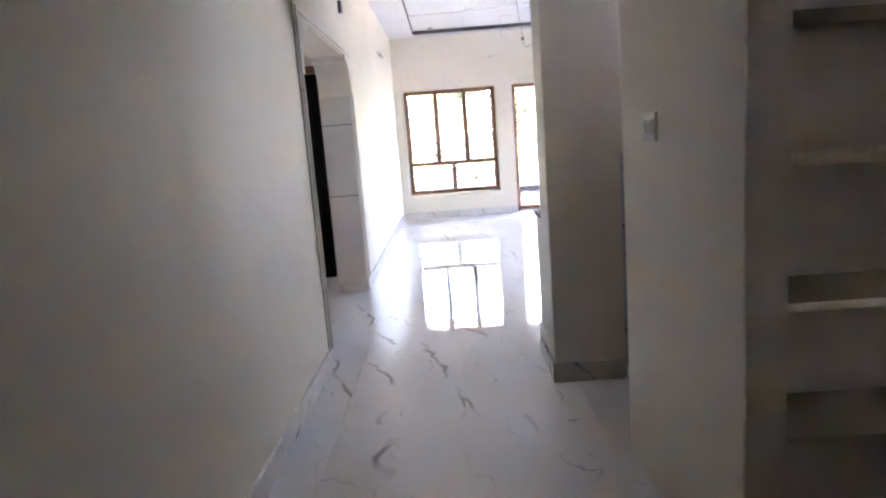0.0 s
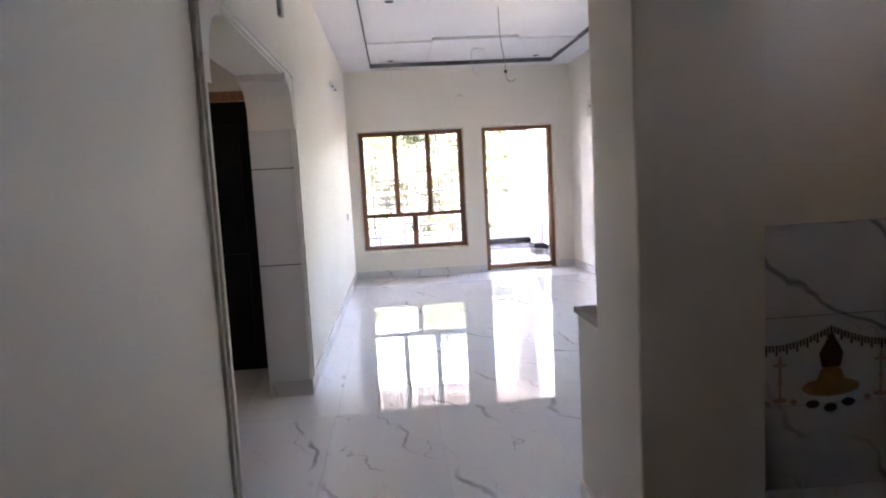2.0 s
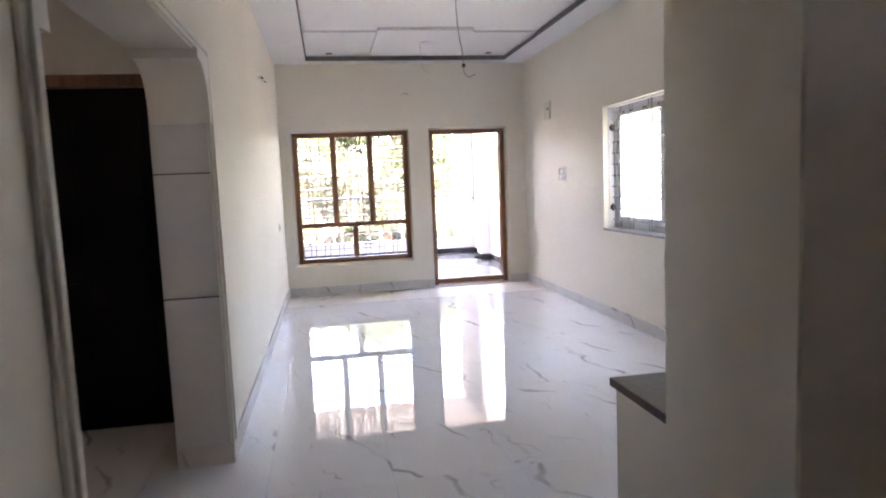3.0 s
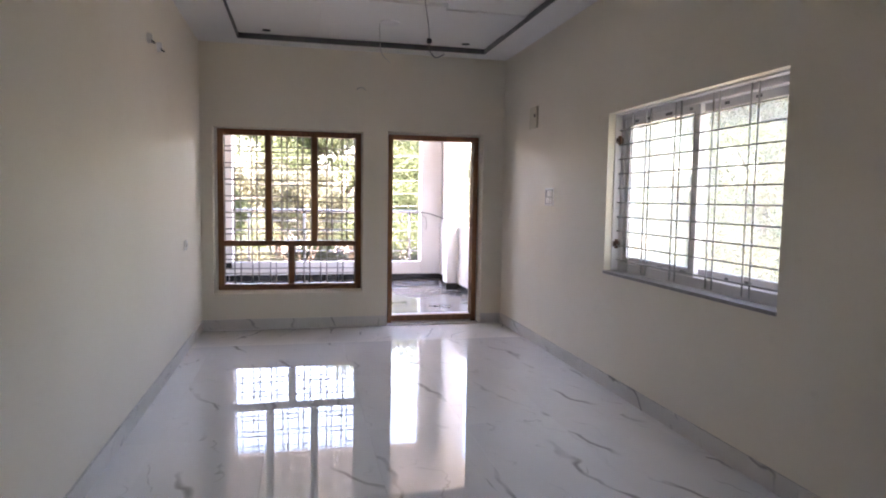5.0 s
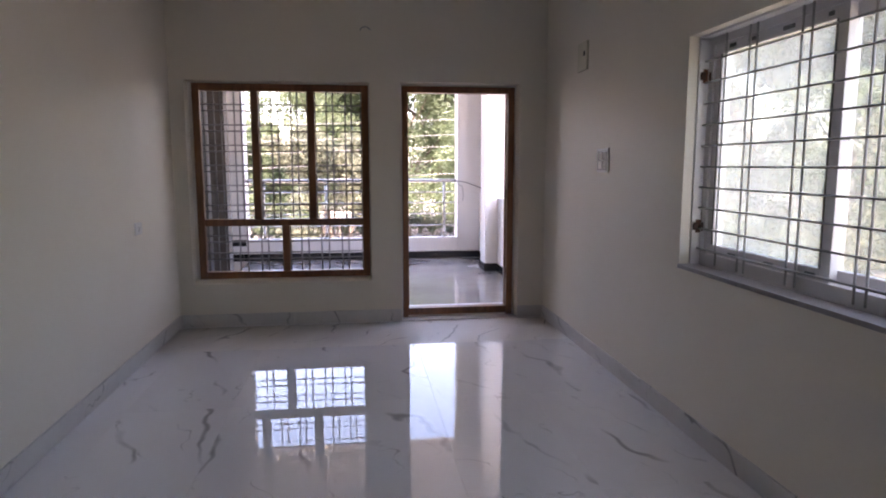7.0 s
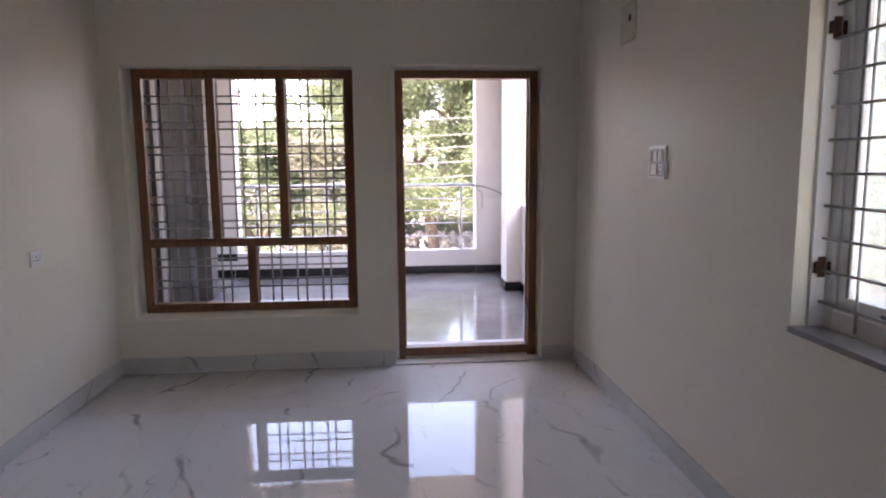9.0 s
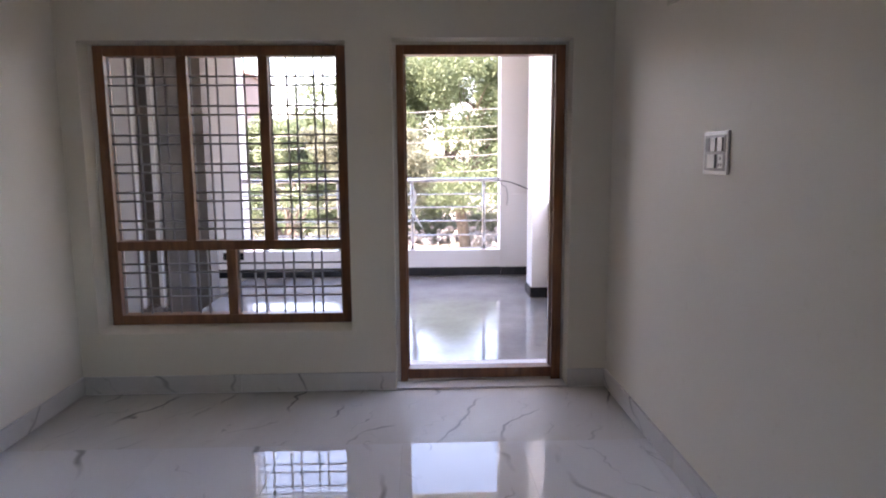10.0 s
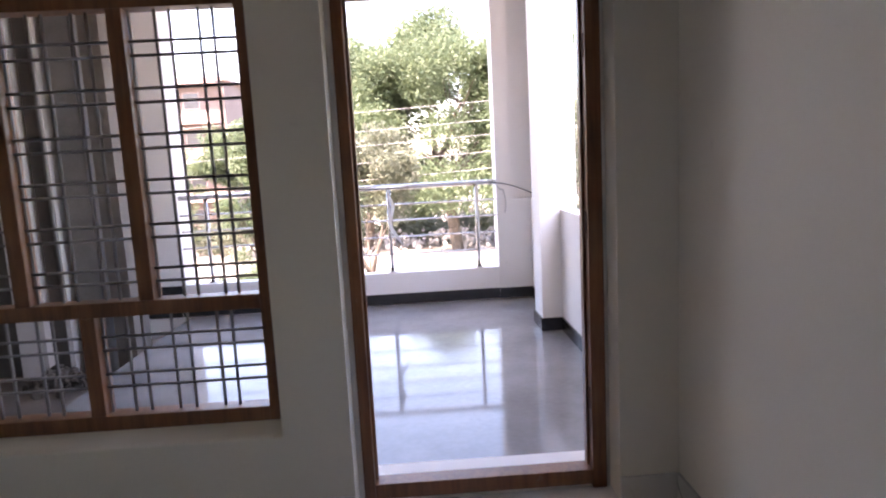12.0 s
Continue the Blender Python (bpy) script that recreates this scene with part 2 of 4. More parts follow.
M_BRICK = surface("red_brown_facade", (0.14, 0.10, 0.088), (0.20, 0.15, 0.132), 0.9, 0.3, 8, 0.3, 0.02)
M_PINK = surface("pink_facade", (0.30, 0.22, 0.20), (0.36, 0.27, 0.25), 0.9, 0.3, 8, 0.2, 0.02)
M_DARKWIN = surface("dark_window", (0.03, 0.03, 0.035), (0.06, 0.06, 0.07), 0.2)
M_CLOTH = surface("white_plastic_sheet", (0.66, 0.66, 0.66), (0.78, 0.78, 0.77), 0.5, 9, 70, 0.3)
M_GLASS = hazy_glass("dusty_glass", 0.34)
M_GLASS2 = hazy_glass("clear_dusty_glass", 0.15)
M_GOLD = surface("gold_print", (0.30, 0.15, 0.025), (0.50, 0.28, 0.06), 0.3, 20, 150, 0.02)
M_MAROON = surface("maroon_print", (0.035, 0.016, 0.012), (0.09, 0.035, 0.02), 0.3, 20, 150, 0.02)
M_PEACH = surface("peach_print", (0.34, 0.20, 0.13), (0.50, 0.38, 0.30), 0.3, 20, 150, 0.02)

# ---- mesh helpers ----


def bx(bm, x0, y0, z0, x1, y1, z1, bev=0.0):
    """Add an upright box to bm, its edges rounded by bev."""
    ret = bmesh.ops.create_cube(bm, size=1.0, matrix=Matrix.Translation(((x0 + x1) / 2, (y0 + y1) / 2, (z0 + z1) / 2)) @ Matrix.Diagonal((abs(x1 - x0), abs(y1 - y0), abs(z1 - z0), 1)))
    if bev:
        es = {e for v in ret["verts"] for e in v.link_edges}
        bmesh.ops.bevel(bm, geom=list(es), offset=bev, segments=2, affect="EDGES", profile=0.7)
    return bm


def cyl(bm, p, q, r, r2=None, seg=10):
    """Add a round bar from p to q."""
    p, q = Vector(p), Vector(q)
    d = q - p
    rot = d.to_track_quat("Z", "Y").to_matrix().to_4x4()
    bmesh.ops.create_cone(bm, cap_ends=True, segments=seg, radius1=r, radius2=r if r2 is None else r2, depth=d.length, matrix=Matrix.Translation((p + q) / 2) @ rot)
    return bm


def prism(bm, outline, axis, a, b):
    """Extrude a closed outline of 2D points along axis ('x', 'y' or 'z') from a to b."""
    def at(u, v, w):
        return {"x": (w, u, v), "y": (u, w, v), "z": (u, v, w)}[axis]
    lo = [bm.verts.new(at(u, v, a)) for u, v in outline]
    hi = [bm.verts.new(at(u, v, b)) for u, v in outline]
    k = len(outline)
    bm.faces.new(lo)
    bm.faces.new(hi[::-1])
    for i in range(k):
        bm.faces.new((lo[i], hi[i], hi[(i + 1) % k], lo[(i + 1) % k]))
    bmesh.ops.recalc_face_normals(bm, faces=bm.faces)
    return bm


def part(name, bm, material, parent=None, label="", smooth=False):
    me = bpy.data.meshes.new(name)
    bm.to_mesh(me)
    bm.free()
    me.materials.append(material)
    if smooth:
        for f in me.polygons:
            f.use_smooth = True
    ob = new(name, me)
    if parent:
        ob.parent = parent
    if label:
        ob["label"] = label
    return ob


def boxes(*list_of_boxes, bev=0.0):
    bm = bmesh.new()
    for b in list_of_boxes:
        bx(bm, *b, bev=bev)
    return bm


def thing(name, label, category, group="", at=(0, 0, 0)):
    ob = new(name)
    ob.location = at
    return tagged(ob, label, category, group)


def structure(name, bm, material, label, category):
    return tagged(part(name, bm, material), label, category, kind="structure")


# ---- the shell ----
XR, YF, H = 3.265, 10.9, 2.97
Y_STUB, Y_TILE, Y_CTR = 3.265, 3.46, 3.73
X_STUB, X_SW = 1.274, 1.463
TOP = 3.25
A0, A1, AZ = 3.82, 5.735, 2.045          # arch opening
W0, W1, WZ0, WZ1 = 0.121, 1.669, 0.372, 2.122   # far window opening
D0, D1 = 1.936, 3.018                           # ends of the skirting beside the door
E0, E1, EZ = 1.938, 3.018, 2.136                # its plaster opening
R0, R1, RZ0, RZ1 = 6.55, 8.372, 0.870, 2.070  # side window opening
YO = YF + 0.23

floor = structure("floor", boxes((-2.2, -1.8, -0.2, XR + 0.2, YO - 0.02, -0.013)), M_SKIRT, "marble tiled hall floor, polished white with grey veins", "floor")

structure("wall_left", boxes(
    (-0.27, -1.8, 0, 0, A0, TOP), (-0.27, A1, 0, 0, YF, TOP), (-0.27, A0, AZ, 0, A1, TOP)), M_WALL,
    "cream painted plaster wall with an arched opening", "wall")
structure("wall_far", boxes(
    (-0.27, YF, 0, W0, YO, TOP), (W0, YF, 0, W1, YO, WZ0), (W0, YF, WZ1, W1, YO, TOP),
    (W1, YF, 0, E0, YO, TOP), (E0, YF, EZ, E1, YO, TOP), (E1, YF, 0, XR + 0.23, YO, TOP)), M_WALL,
    "cream painted plaster wall with window and balcony door openings", "wall")
structure("wall_right", boxes(
    (XR, 3.3, 0, XR + 0.23, R0, TOP), (XR, R1, 0, XR + 0.23, YF, TOP), (XR, R0, 0, XR + 0.23, R1, RZ0), (XR, R0, RZ1, XR + 0.23, R1, TOP)), M_WALL,
    "cream painted plaster wall with a wide window opening", "wall")
structure("wall_stub", prism(bmesh.new(), [(X_STUB + 0.012, Y_STUB + 0.004), (X_STUB + 0.017, Y_STUB), (1.655, Y_STUB), (1.66, Y_CTR), (1.318, Y_CTR), (1.313, Y_CTR - 0.005)], "z", 0, TOP), M_WALL, "cream painted plaster pier beside the passage", "wall")
structure("wall_kitchen", boxes((1.66, Y_TILE, 0, XR, Y_CTR, TOP)), M_WALL, "cream painted plaster wall above marble tiles", "wall")
# block between corridor and passage, with a shelf niche in its near face
block = boxes(
    (1.552, 1.72, 0, 2.75, 2.54, TOP), (2.45, 1.46, 0, 2.75, 1.72, TOP), (1.545, 1.46, 2.2, 2.45, 1.72, TOP))
prism(block, [(1.446, 1.464), (1.450, 1.46), (1.545, 1.46), (1.545, 1.7199), (1.5519, 1.7199), (1.5519, 2.54), (1.478, 2.54), (1.474, 2.536)], "z", 0, TOP)
structure("wall_block", block, M_WALL, "cream painted plaster wall with a shelf niche", "wall")
# small opening out of view, added to brighten the corridor and niche
structure("wall_back", boxes((-0.27, -2.03, 0, 1.5, -1.8, TOP), (1.5, -2.03, 0, 1.64, -1.8, 2.2), (1.5, -2.03, 2.36, 1.64, -1.8, TOP), (1.64, -2.03, 0, 2.98, -1.8, TOP)), M_WALL, "cream painted plaster wall with a small unseen opening added for light", "wall")
# high opening out of view, added to let light into the passage
structure("wall_side", boxes(
    (2.75, -1.8, 0, 2.98, 2.75, TOP), (2.75, 2.75, 0, 2.98, 3.10, 2.15), (2.75, 2.75, 2.40, 2.98, 3.10, TOP), (2.75, 3.10, 0, 2.98, Y_TILE, TOP)), M_WALL, "cream painted plaster wall with a small unseen opening added for light", "wall")

# ceiling with a shallow recessed tray
T0, T1, TY0, TY1, TZ = 0.395, 2.955, 5.0, 10.68, 3.03
cm = boxes((-2.2, -2.03, H, XR + 0.23, TY0, TOP), (-2.2, TY1, H, XR + 0.23, YO, TOP), (-2.2, TY0, H, T0, TY1, TOP), (T1, TY0, H, XR + 0.23, TY1, TOP),
           (T0, TY0, TZ, T1, TY1, TOP), (T0, 9.36, TZ - 0.016, T1, 10.0, TZ + 0.01), (1.18, 9.2, TZ - 0.032, 2.2, 10.4, TZ + 0.01),
           (T0, 6.0, TZ - 0.016, T1, 6.6, TZ + 0.01), (1.18, 5.8, TZ - 0.032, 2.2, 7.0, TZ + 0.01))
structure("ceiling", cm, M_CEIL, "white gypsum ceiling with a recessed stepped tray", "ceiling")
# dark grey strips put the cove's shade into colour along the tray sides
e = 0.012
structure("cove_shade_strip", boxes(
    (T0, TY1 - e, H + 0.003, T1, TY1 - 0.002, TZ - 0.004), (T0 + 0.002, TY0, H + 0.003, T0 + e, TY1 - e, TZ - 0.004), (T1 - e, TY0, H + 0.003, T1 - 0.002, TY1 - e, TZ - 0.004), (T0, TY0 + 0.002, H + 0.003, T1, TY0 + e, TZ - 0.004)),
    M_COVE_SHADE, "dark strip painting the shade in the cove round the ceiling tray", "trim")

# vestibule behind the arch
# the hole in the hidden side wall is added to brighten the arch jamb
structure("wall_vestibule", boxes(
    (-2.2, 3.0, 0, -2.0, 4.0, TOP), (-2.2, 4.4, 0, -2.0, 6.36, TOP), (-2.2, 4.0, 0, -2.0, 4.4, 1.78), (-2.2, 4.0, 2.03, -2.0, 4.4, TOP), (-2.0, 3.0, 0, -0.27, 3.2, TOP), (-0.31, 6.36, 0, -0.27, 6.6, TOP), (-2.2, 6.36, 0, -1.31, 6.6, TOP), (-1.31, 6.36, 2.09, -0.31, 6.6, TOP), (-1.31, 6.5, 0, -0.31, 6.6, 2.09)), M_WALL,
    "cream painted plaster walls of the vestibule with a small unseen opening added for light", "wall")

# ---- arch surround ----


def corbel_outline(y_wall, y_tip, z0, z1):
    """Outline of an arch corner bracket: a small ledge, then a hollow curve up to the soffit."""
    s = 1 if y_tip > y_wall else -1
    w = abs(y_tip - y_wall)
    pts = [(y_wall - s * 0.02, z0), (y_wall + s * 0.035, z0 + 0.0), (y_wall + s * 0.03, z0 + 0.03)]
    for i in range(9):
        a = i / 8 * math.pi / 2
        pts.append((y_wall + s * (0.03 + (w - 0.06) * (1 - math.cos(a))), z0 + 0.05 + (z1 - z0 - 0.10) * math.sin(a)))
    pts += [(y_wall + s * w, z1 - 0.05), (y_wall + s * w, z1), (y_wall - s * 0.02, z1)]
    return pts


arch = thing("arch_surround", "white moulded arch surround with bracketed corners round the opening", "arch trim")
for y_wall, y_tip in ((A1, A1 - 0.24), (A0, A0 + 0.24)):
    part("corbel", prism(bmesh.new(), corbel_outline(y_wall, y_tip, 1.735, AZ + 0.01), "x", -0.262, 0.022), M_TRIM, arch, "white curved corner bracket")
for y0, y1 in ((A1 + 0.005, A1 + 0.075), (A0 - 0.075, A0 - 0.005)):
    bm = boxes((0.0, y0, 0.11, 0.014, y1, AZ + 0.075), bev=0.004)
    part("architrave", bm, M_TRIM, arch, "white vertical moulding")
    c = (y0 + y1) / 2
    part("bead", boxes((0.012, c - 0.014, 0.11, 0.026, c + 0.014, AZ + 0.06), bev=0.005), M_TRIM, arch)
part("head_moulding", boxes((0.0, A0, AZ + 0.012, 0.014, A1, AZ + 0.075), (0.012, A0 - 0.03, AZ + 0.03, 0.026, A1 + 0.03, AZ + 0.058), bev=0.004), M_TRIM, arch, "white horizontal moulding")
zs = (0.105, 0.875, 1.495, 1.74)
for z0, z1 in zip(zs, zs[1:]):
    for y0, y1 in ((A1 - 0.014, A1), (A0, A0 + 0.014)):
        part("cladding_slab", boxes((-0.268, y0, z0 + 0.004, -0.002, y1, z1 - 0.004), bev=0.003), M_JAMB, arch, "cream stone slab")

for z in zs[1:3]:
    for y0, y1 in ((A1 - 0.011, A1), (A0, A0 + 0.011)):
        part("joint", boxes((-0.266, y0, z - 0.0035, -0.003, y1, z + 0.0035)), M_DCEMENT, arch, "dark grout joint")

# vestibule door
vd = thing("panel_door", "closed near-black door in a brown timber frame", "door", at=(0.14, 0, 0))
part("frame", boxes((-1.45, 6.37, 0, -1.37, 6.5, 2.09), (-0.53, 6.37, 0, -0.45, 6.5, 2.09), (-1.37, 6.37, 2.02, -0.53, 6.5, 2.09), bev=0.004), M_TIMBER, vd, "brown timber frame")
# leaf and panels coloured near-black so that the doorway reads as black
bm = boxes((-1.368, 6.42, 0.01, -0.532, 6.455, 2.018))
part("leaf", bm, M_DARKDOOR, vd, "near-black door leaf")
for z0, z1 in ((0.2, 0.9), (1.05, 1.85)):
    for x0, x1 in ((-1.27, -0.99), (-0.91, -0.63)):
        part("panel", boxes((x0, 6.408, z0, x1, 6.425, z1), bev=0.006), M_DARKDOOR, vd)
part("handle", boxes((-1.33, 6.38, 1.0, -1.22, 6.395, 1.02), (-1.33, 6.39, 0.94, -1.30, 6.422, 1.08), bev=0.003), M_STEEL, vd, "dull metal handle")

# ---- balcony door and windows in the far wall ----


def frame_bar(bm, x0, z0, x1, z1, y0, y1):
    bx(bm, x0, y0, z0, x1, y1, z1, bev=0.005)


FY0, FY1 = YF + 0.118, YF + 0.205
door_1 = tagged(new("door_1"), "brown timber door frame without a leaf, open to the balcony", "door frame", kind="structure")
for nm, (x0, z0, x1, z1) in (("jamb", (1.962, 0.0, 2.008, 2.116)), ("jamb", (2.938, 0.0, 3.000, 2.116)),
                             ("head", (2.008, 2.058, 2.938, 2.116)), ("sill", (2.008, 0.018, 2.938, 0.084))):
    bm = bmesh.new()
    frame_bar(bm, x0, z0, x1, z1, FY0, FY1)
    part(nm, bm, M_TIMBER, door_1)
for sx in (2.008, 2.926):
    part("rebate", boxes((sx, FY0 + 0.045, 0.085, sx + 0.012, FY1, 2.06), bev=0.002), M_TIMBER, door_1)
for z in (0.35, 1.1, 1.8):
    part("hinge_mark", boxes((2.935, FY0 + 0.012, z, 2.9385, FY0 + 0.04, z + 0.09)), M_RUST, door_1, "rusty hinge recess")

window_1 = tagged(new("window_1"), "brown timber window frame with steel grille, no glass", "window", kind="structure")
wx0, wx1, wz0, wz1 = 0.152, 1.662, 0.402, 2.115
b = 0.062
m1, m2 = wx0 + (wx1 - wx0) * 0.345, wx0 + (wx1 - wx0) * 0.665
mc, tz = (wx0 + wx1) / 2 + 0.005, 0.905
for nm, r in (("stile", (wx0, wz0, wx0 + b, wz1)), ("stile", (wx1 - b, wz0, wx1, wz1)), ("head", (wx0 + b, wz1 - b, wx1 - b, wz1)),
              ("sill", (wx0 + b, wz0, wx1 - b, wz0 + b)), ("transom", (wx0 + b, tz - 0.03, wx1 - b, tz + 0.03)),
              ("mullion", (m1 - 0.03, tz + 0.03, m1 + 0.03, wz1 - b)), ("mullion", (m2 - 0.03, tz + 0.03, m2 + 0.03, wz1 - b)), ("mullion", (mc - 0.03, wz0 + b, mc + 0.03, tz - 0.03))):
    bm = bmesh.new()
    frame_bar(bm, *r, FY0, FY1)
    part(nm, bm, M_TIMBER, window_1)
JY = FY0 + 0.014
structure("plaster_joint", boxes(
    (W0, JY, WZ0, wx0 - 0.001, YO - 0.01, WZ1), (wx1 + 0.001, JY, WZ0, W1, YO - 0.01, WZ1), (wx0, JY, wz1 + 0.001, wx1, YO - 0.01, WZ1), (wx0, JY, WZ0, wx1, YO - 0.01, wz0 - 0.001),
    (E0, JY, 0, 1.961, YO - 0.01, EZ), (3.001, JY, 0, E1, YO - 0.01, EZ), (1.961, JY, 2.117, 3.001, YO - 0.01, EZ), (2.008, JY, -0.01, 2.938, YO - 0.01, 0.017), bev=0.004),
    M_JOINT, "rough cement joint round the timber frames", "trim")
GY = FY0 + 0.05


def grille(parent, x0, x1, z0, z1, xs, zs_, name="grille"):
    """Paired round bars both ways across one light, with a thin edging bar."""
    bm = bmesh.new()
    for x in xs:
        cyl(bm, (x, GY, z0), (x, GY, z1), 0.0066, seg=8)
    for z in zs_:
        cyl(bm, (x0, GY - 0.008, z), (x1, GY - 0.008, z), 0.0062, seg=8)
    for x in (x0 + 0.006, x1 - 0.006):
        cyl(bm, (x, GY, z0), (x, GY, z1), 0.005, seg=8)
    return part(name, bm, M_STEEL, parent, "grey steel grille", smooth=True)


lights_up = ((wx0 + b, m1 - 0.03), (m1 + 0.03, m2 - 0.03), (m2 + 0.03, wx1 - b))
for x0, x1 in lights_up:
    w = x1 - x0
    xs = [x0 + w * f for f in (0.25, 0.385, 0.65, 0.78)]
    zt = wz1 - b
    zz = [zt - 0.115 - 0.176 * k - d for k in range(6) for d in (0.0, 0.053)]
    grille(window_1, x0, x1, tz + 0.03, zt, xs, [z for z in zz if z > tz + 0.05])
for x0, x1 in ((wx0 + b, mc - 0.03), (mc + 0.03, wx1 - b)):
    w = x1 - x0
    xs = [x0 + w * f for f in (0.155, 0.25, 0.43, 0.53, 0.71, 0.80)]
    grille(window_1, x0, x1, wz0 + b, tz - 0.03, xs, [tz - 0.03 - d for d in (0.09, 0.145, 0.245, 0.30)])
part("plaster_sill", prism(bmesh.new(), [(YF + 0.003, WZ0 - 0.01), (FY0 + 0.013, WZ0 - 0.01), (FY0 + 0.013, WZ0 + 0.034), (YF + 0.02, WZ0 + 0.012), (YF + 0.003, WZ0 + 0.004)], "x", W0 + 0.001, W1 - 0.001), M_WALL, window_1, "rough cream plaster sill")
structure("door_threshold", boxes((E0 + 0.001, FY1 + 0.001, -0.004, E1 - 0.001, YO + 0.10, 0.07), bev=0.006), M_OUTWALL, "white plastered threshold outside the balcony door frame", "threshold")

# ---- side window: sliding uPVC with grille ----
window_2 = tagged(new("window_2"), "white sliding uPVC window behind a steel bar grille", "window", kind="structure")
UX = XR + 0.11
part("outer_frame", boxes((UX, R0, RZ0 + 0.001, UX + 0.1, R0 + 0.05, RZ1), (UX, R1 - 0.05, RZ0 + 0.001, UX + 0.1, R1, RZ1), (UX, R0 + 0.05, RZ1 - 0.05, UX + 0.1, R1 - 0.05, RZ1), (UX, R0 + 0.05, RZ0 + 0.001, UX + 0.1, R1 - 0.05, RZ0 + 0.08), bev=0.003), M_UPVC, window_2)
ym = (R0 + R1) / 2
for k, (y0, y1, dx, gm) in enumerate(((ym - 0.04, R1 - 0.04, 0.014, M_GLASS), (R0 + 0.04, ym + 0.04, 0.055, M_GLASS2))):
    x0, x1 = UX + dx, UX + dx + 0.034
    z0, z1 = RZ0 + 0.07, RZ1 - 0.04
    s = 0.06
    sash = part("sash", boxes((x0, y0, z0, x1, y0 + s, z1), (x0, y1 - s, z0, x1, y1, z1), (x0, y0 + s, z0, x1, y1 - s, z0 + s), (x0, y0 + s, z1 - s, x1, y1 - s, z1), bev=0.004), M_UPVC, window_2, "white sliding sash")
    g = part("pane", boxes((x0 + 0.015, y0 + s, z0 + s, x0 + 0.019, y1 - s, z1 - s)), gm, sash, "dusty glass pane")
    g.visible_shadow = False
    part("gasket", boxes((x0 - 0.002, y0 + s - 0.006, z0 + s, x0 + 0.004, y0 + s + 0.004, z1 - s), (x0 - 0.002, y1 - s - 0.004, z0 + s, x0 + 0.004, y1 - s + 0.006, z1 - s)), M_RUBBER, sash)
    bm = bmesh.new()
    rr = random.Random(5 + k)
    for zz0 in (z0 + 0.02, z1 - 0.042):
        y = y0 + 0.08
        while y < y1 - 0.15:
            ln = rr.uniform(0.03, 0.08)
            bx(bm, x0 - 0.0015, y, zz0, x0 + 0.001, y + ln, zz0 + 0.018)
            y += rr.uniform(0.16, 0.3)
    part("film_mark", bm, M_FILM, sash, "grey print on the protective film")
part("liner", boxes((XR + 0.055, R1 - 0.012, RZ0 + 0.017, UX - 0.001, R1 - 0.0005, RZ1 - 0.013), (XR + 0.055, R0, RZ1 - 0.012, UX - 0.001, R1, RZ1 - 0.0005), bev=0.002), M_UPVC, window_2, "white frame extension in the reveal")
GX = XR + 0.09
gr = tagged(new("window_grille"), "white painted steel bar grille fixed in the window reveal", "window grille")
for i in range(10):
    z = 0.972 + 0.108 * i
    part("bar", cyl(bmesh.new(), (GX, R0, z), (GX, R1, z), 0.0052, seg=8), M_STEEL, gr, smooth=True)
for y in (8.20, 8.006, 7.953, 7.65, 7.59, 7.265, 7.207, 6.94, 6.88):
    part("upright", cyl(bmesh.new(), (GX + 0.012, y, RZ0 + 0.03), (GX + 0.012, y, RZ1), 0.0052, seg=8), M_BARW, gr, smooth=True)
for z in (RZ0 + 0.2, RZ1 - 0.22):
    part("stay", boxes((XR + 0.06, R1 - 0.024, z, XR + 0.086, R1 - 0.0125, z + 0.04), bev=0.004), M_DRUST, gr, "rusty bracket")
    part("rust_stain", boxes((UX - 0.034, R1 - 0.0138, z - 0.015, UX - 0.006, R1 - 0.0122, z + 0.055), (UX - 0.002, R1 - 0.032, z - 0.005, UX - 0.0006, R1 - 0.013, z + 0.04)), M_RUST, gr, "rust stain round the bracket")
tagged(part("window_sill", boxes((XR - 0.008, R0 - 0.005, RZ0 - 0.006, UX - 0.001, R1 + 0.005, RZ0 + 0.016), bev=0.004), M_SILL), "grey stone sill slab under the window", "window sill", kind="structure")

# ---- counter beside the pier ----
counter = thing("wall_counter", "cream half-height counter with a brown granite top", "counter")
part("body", boxes((1.328, Y_CTR + 0.001, 0, 2.9, 4.022, 0.804), bev=0.003), M_WALL, counter)
part("granite_top", boxes((1.317, Y_CTR + 0.002, 0.805, 2.92, 4.042, 0.829), bev=0.004), M_GRANITE, counter, "brown granite top")

# ---- shelf niche ----
niche = thing("niche_shelves", "cream painted shelves in an open wall niche", "shelf")
for z in (0.22, 0.55, 0.88, 1.21, 1.54, 1.87):
    part("shelf", boxes((1.546, 1.464, z - 0.022, 2.449, 1.719, z), bev=0.003), M_WALL, niche)


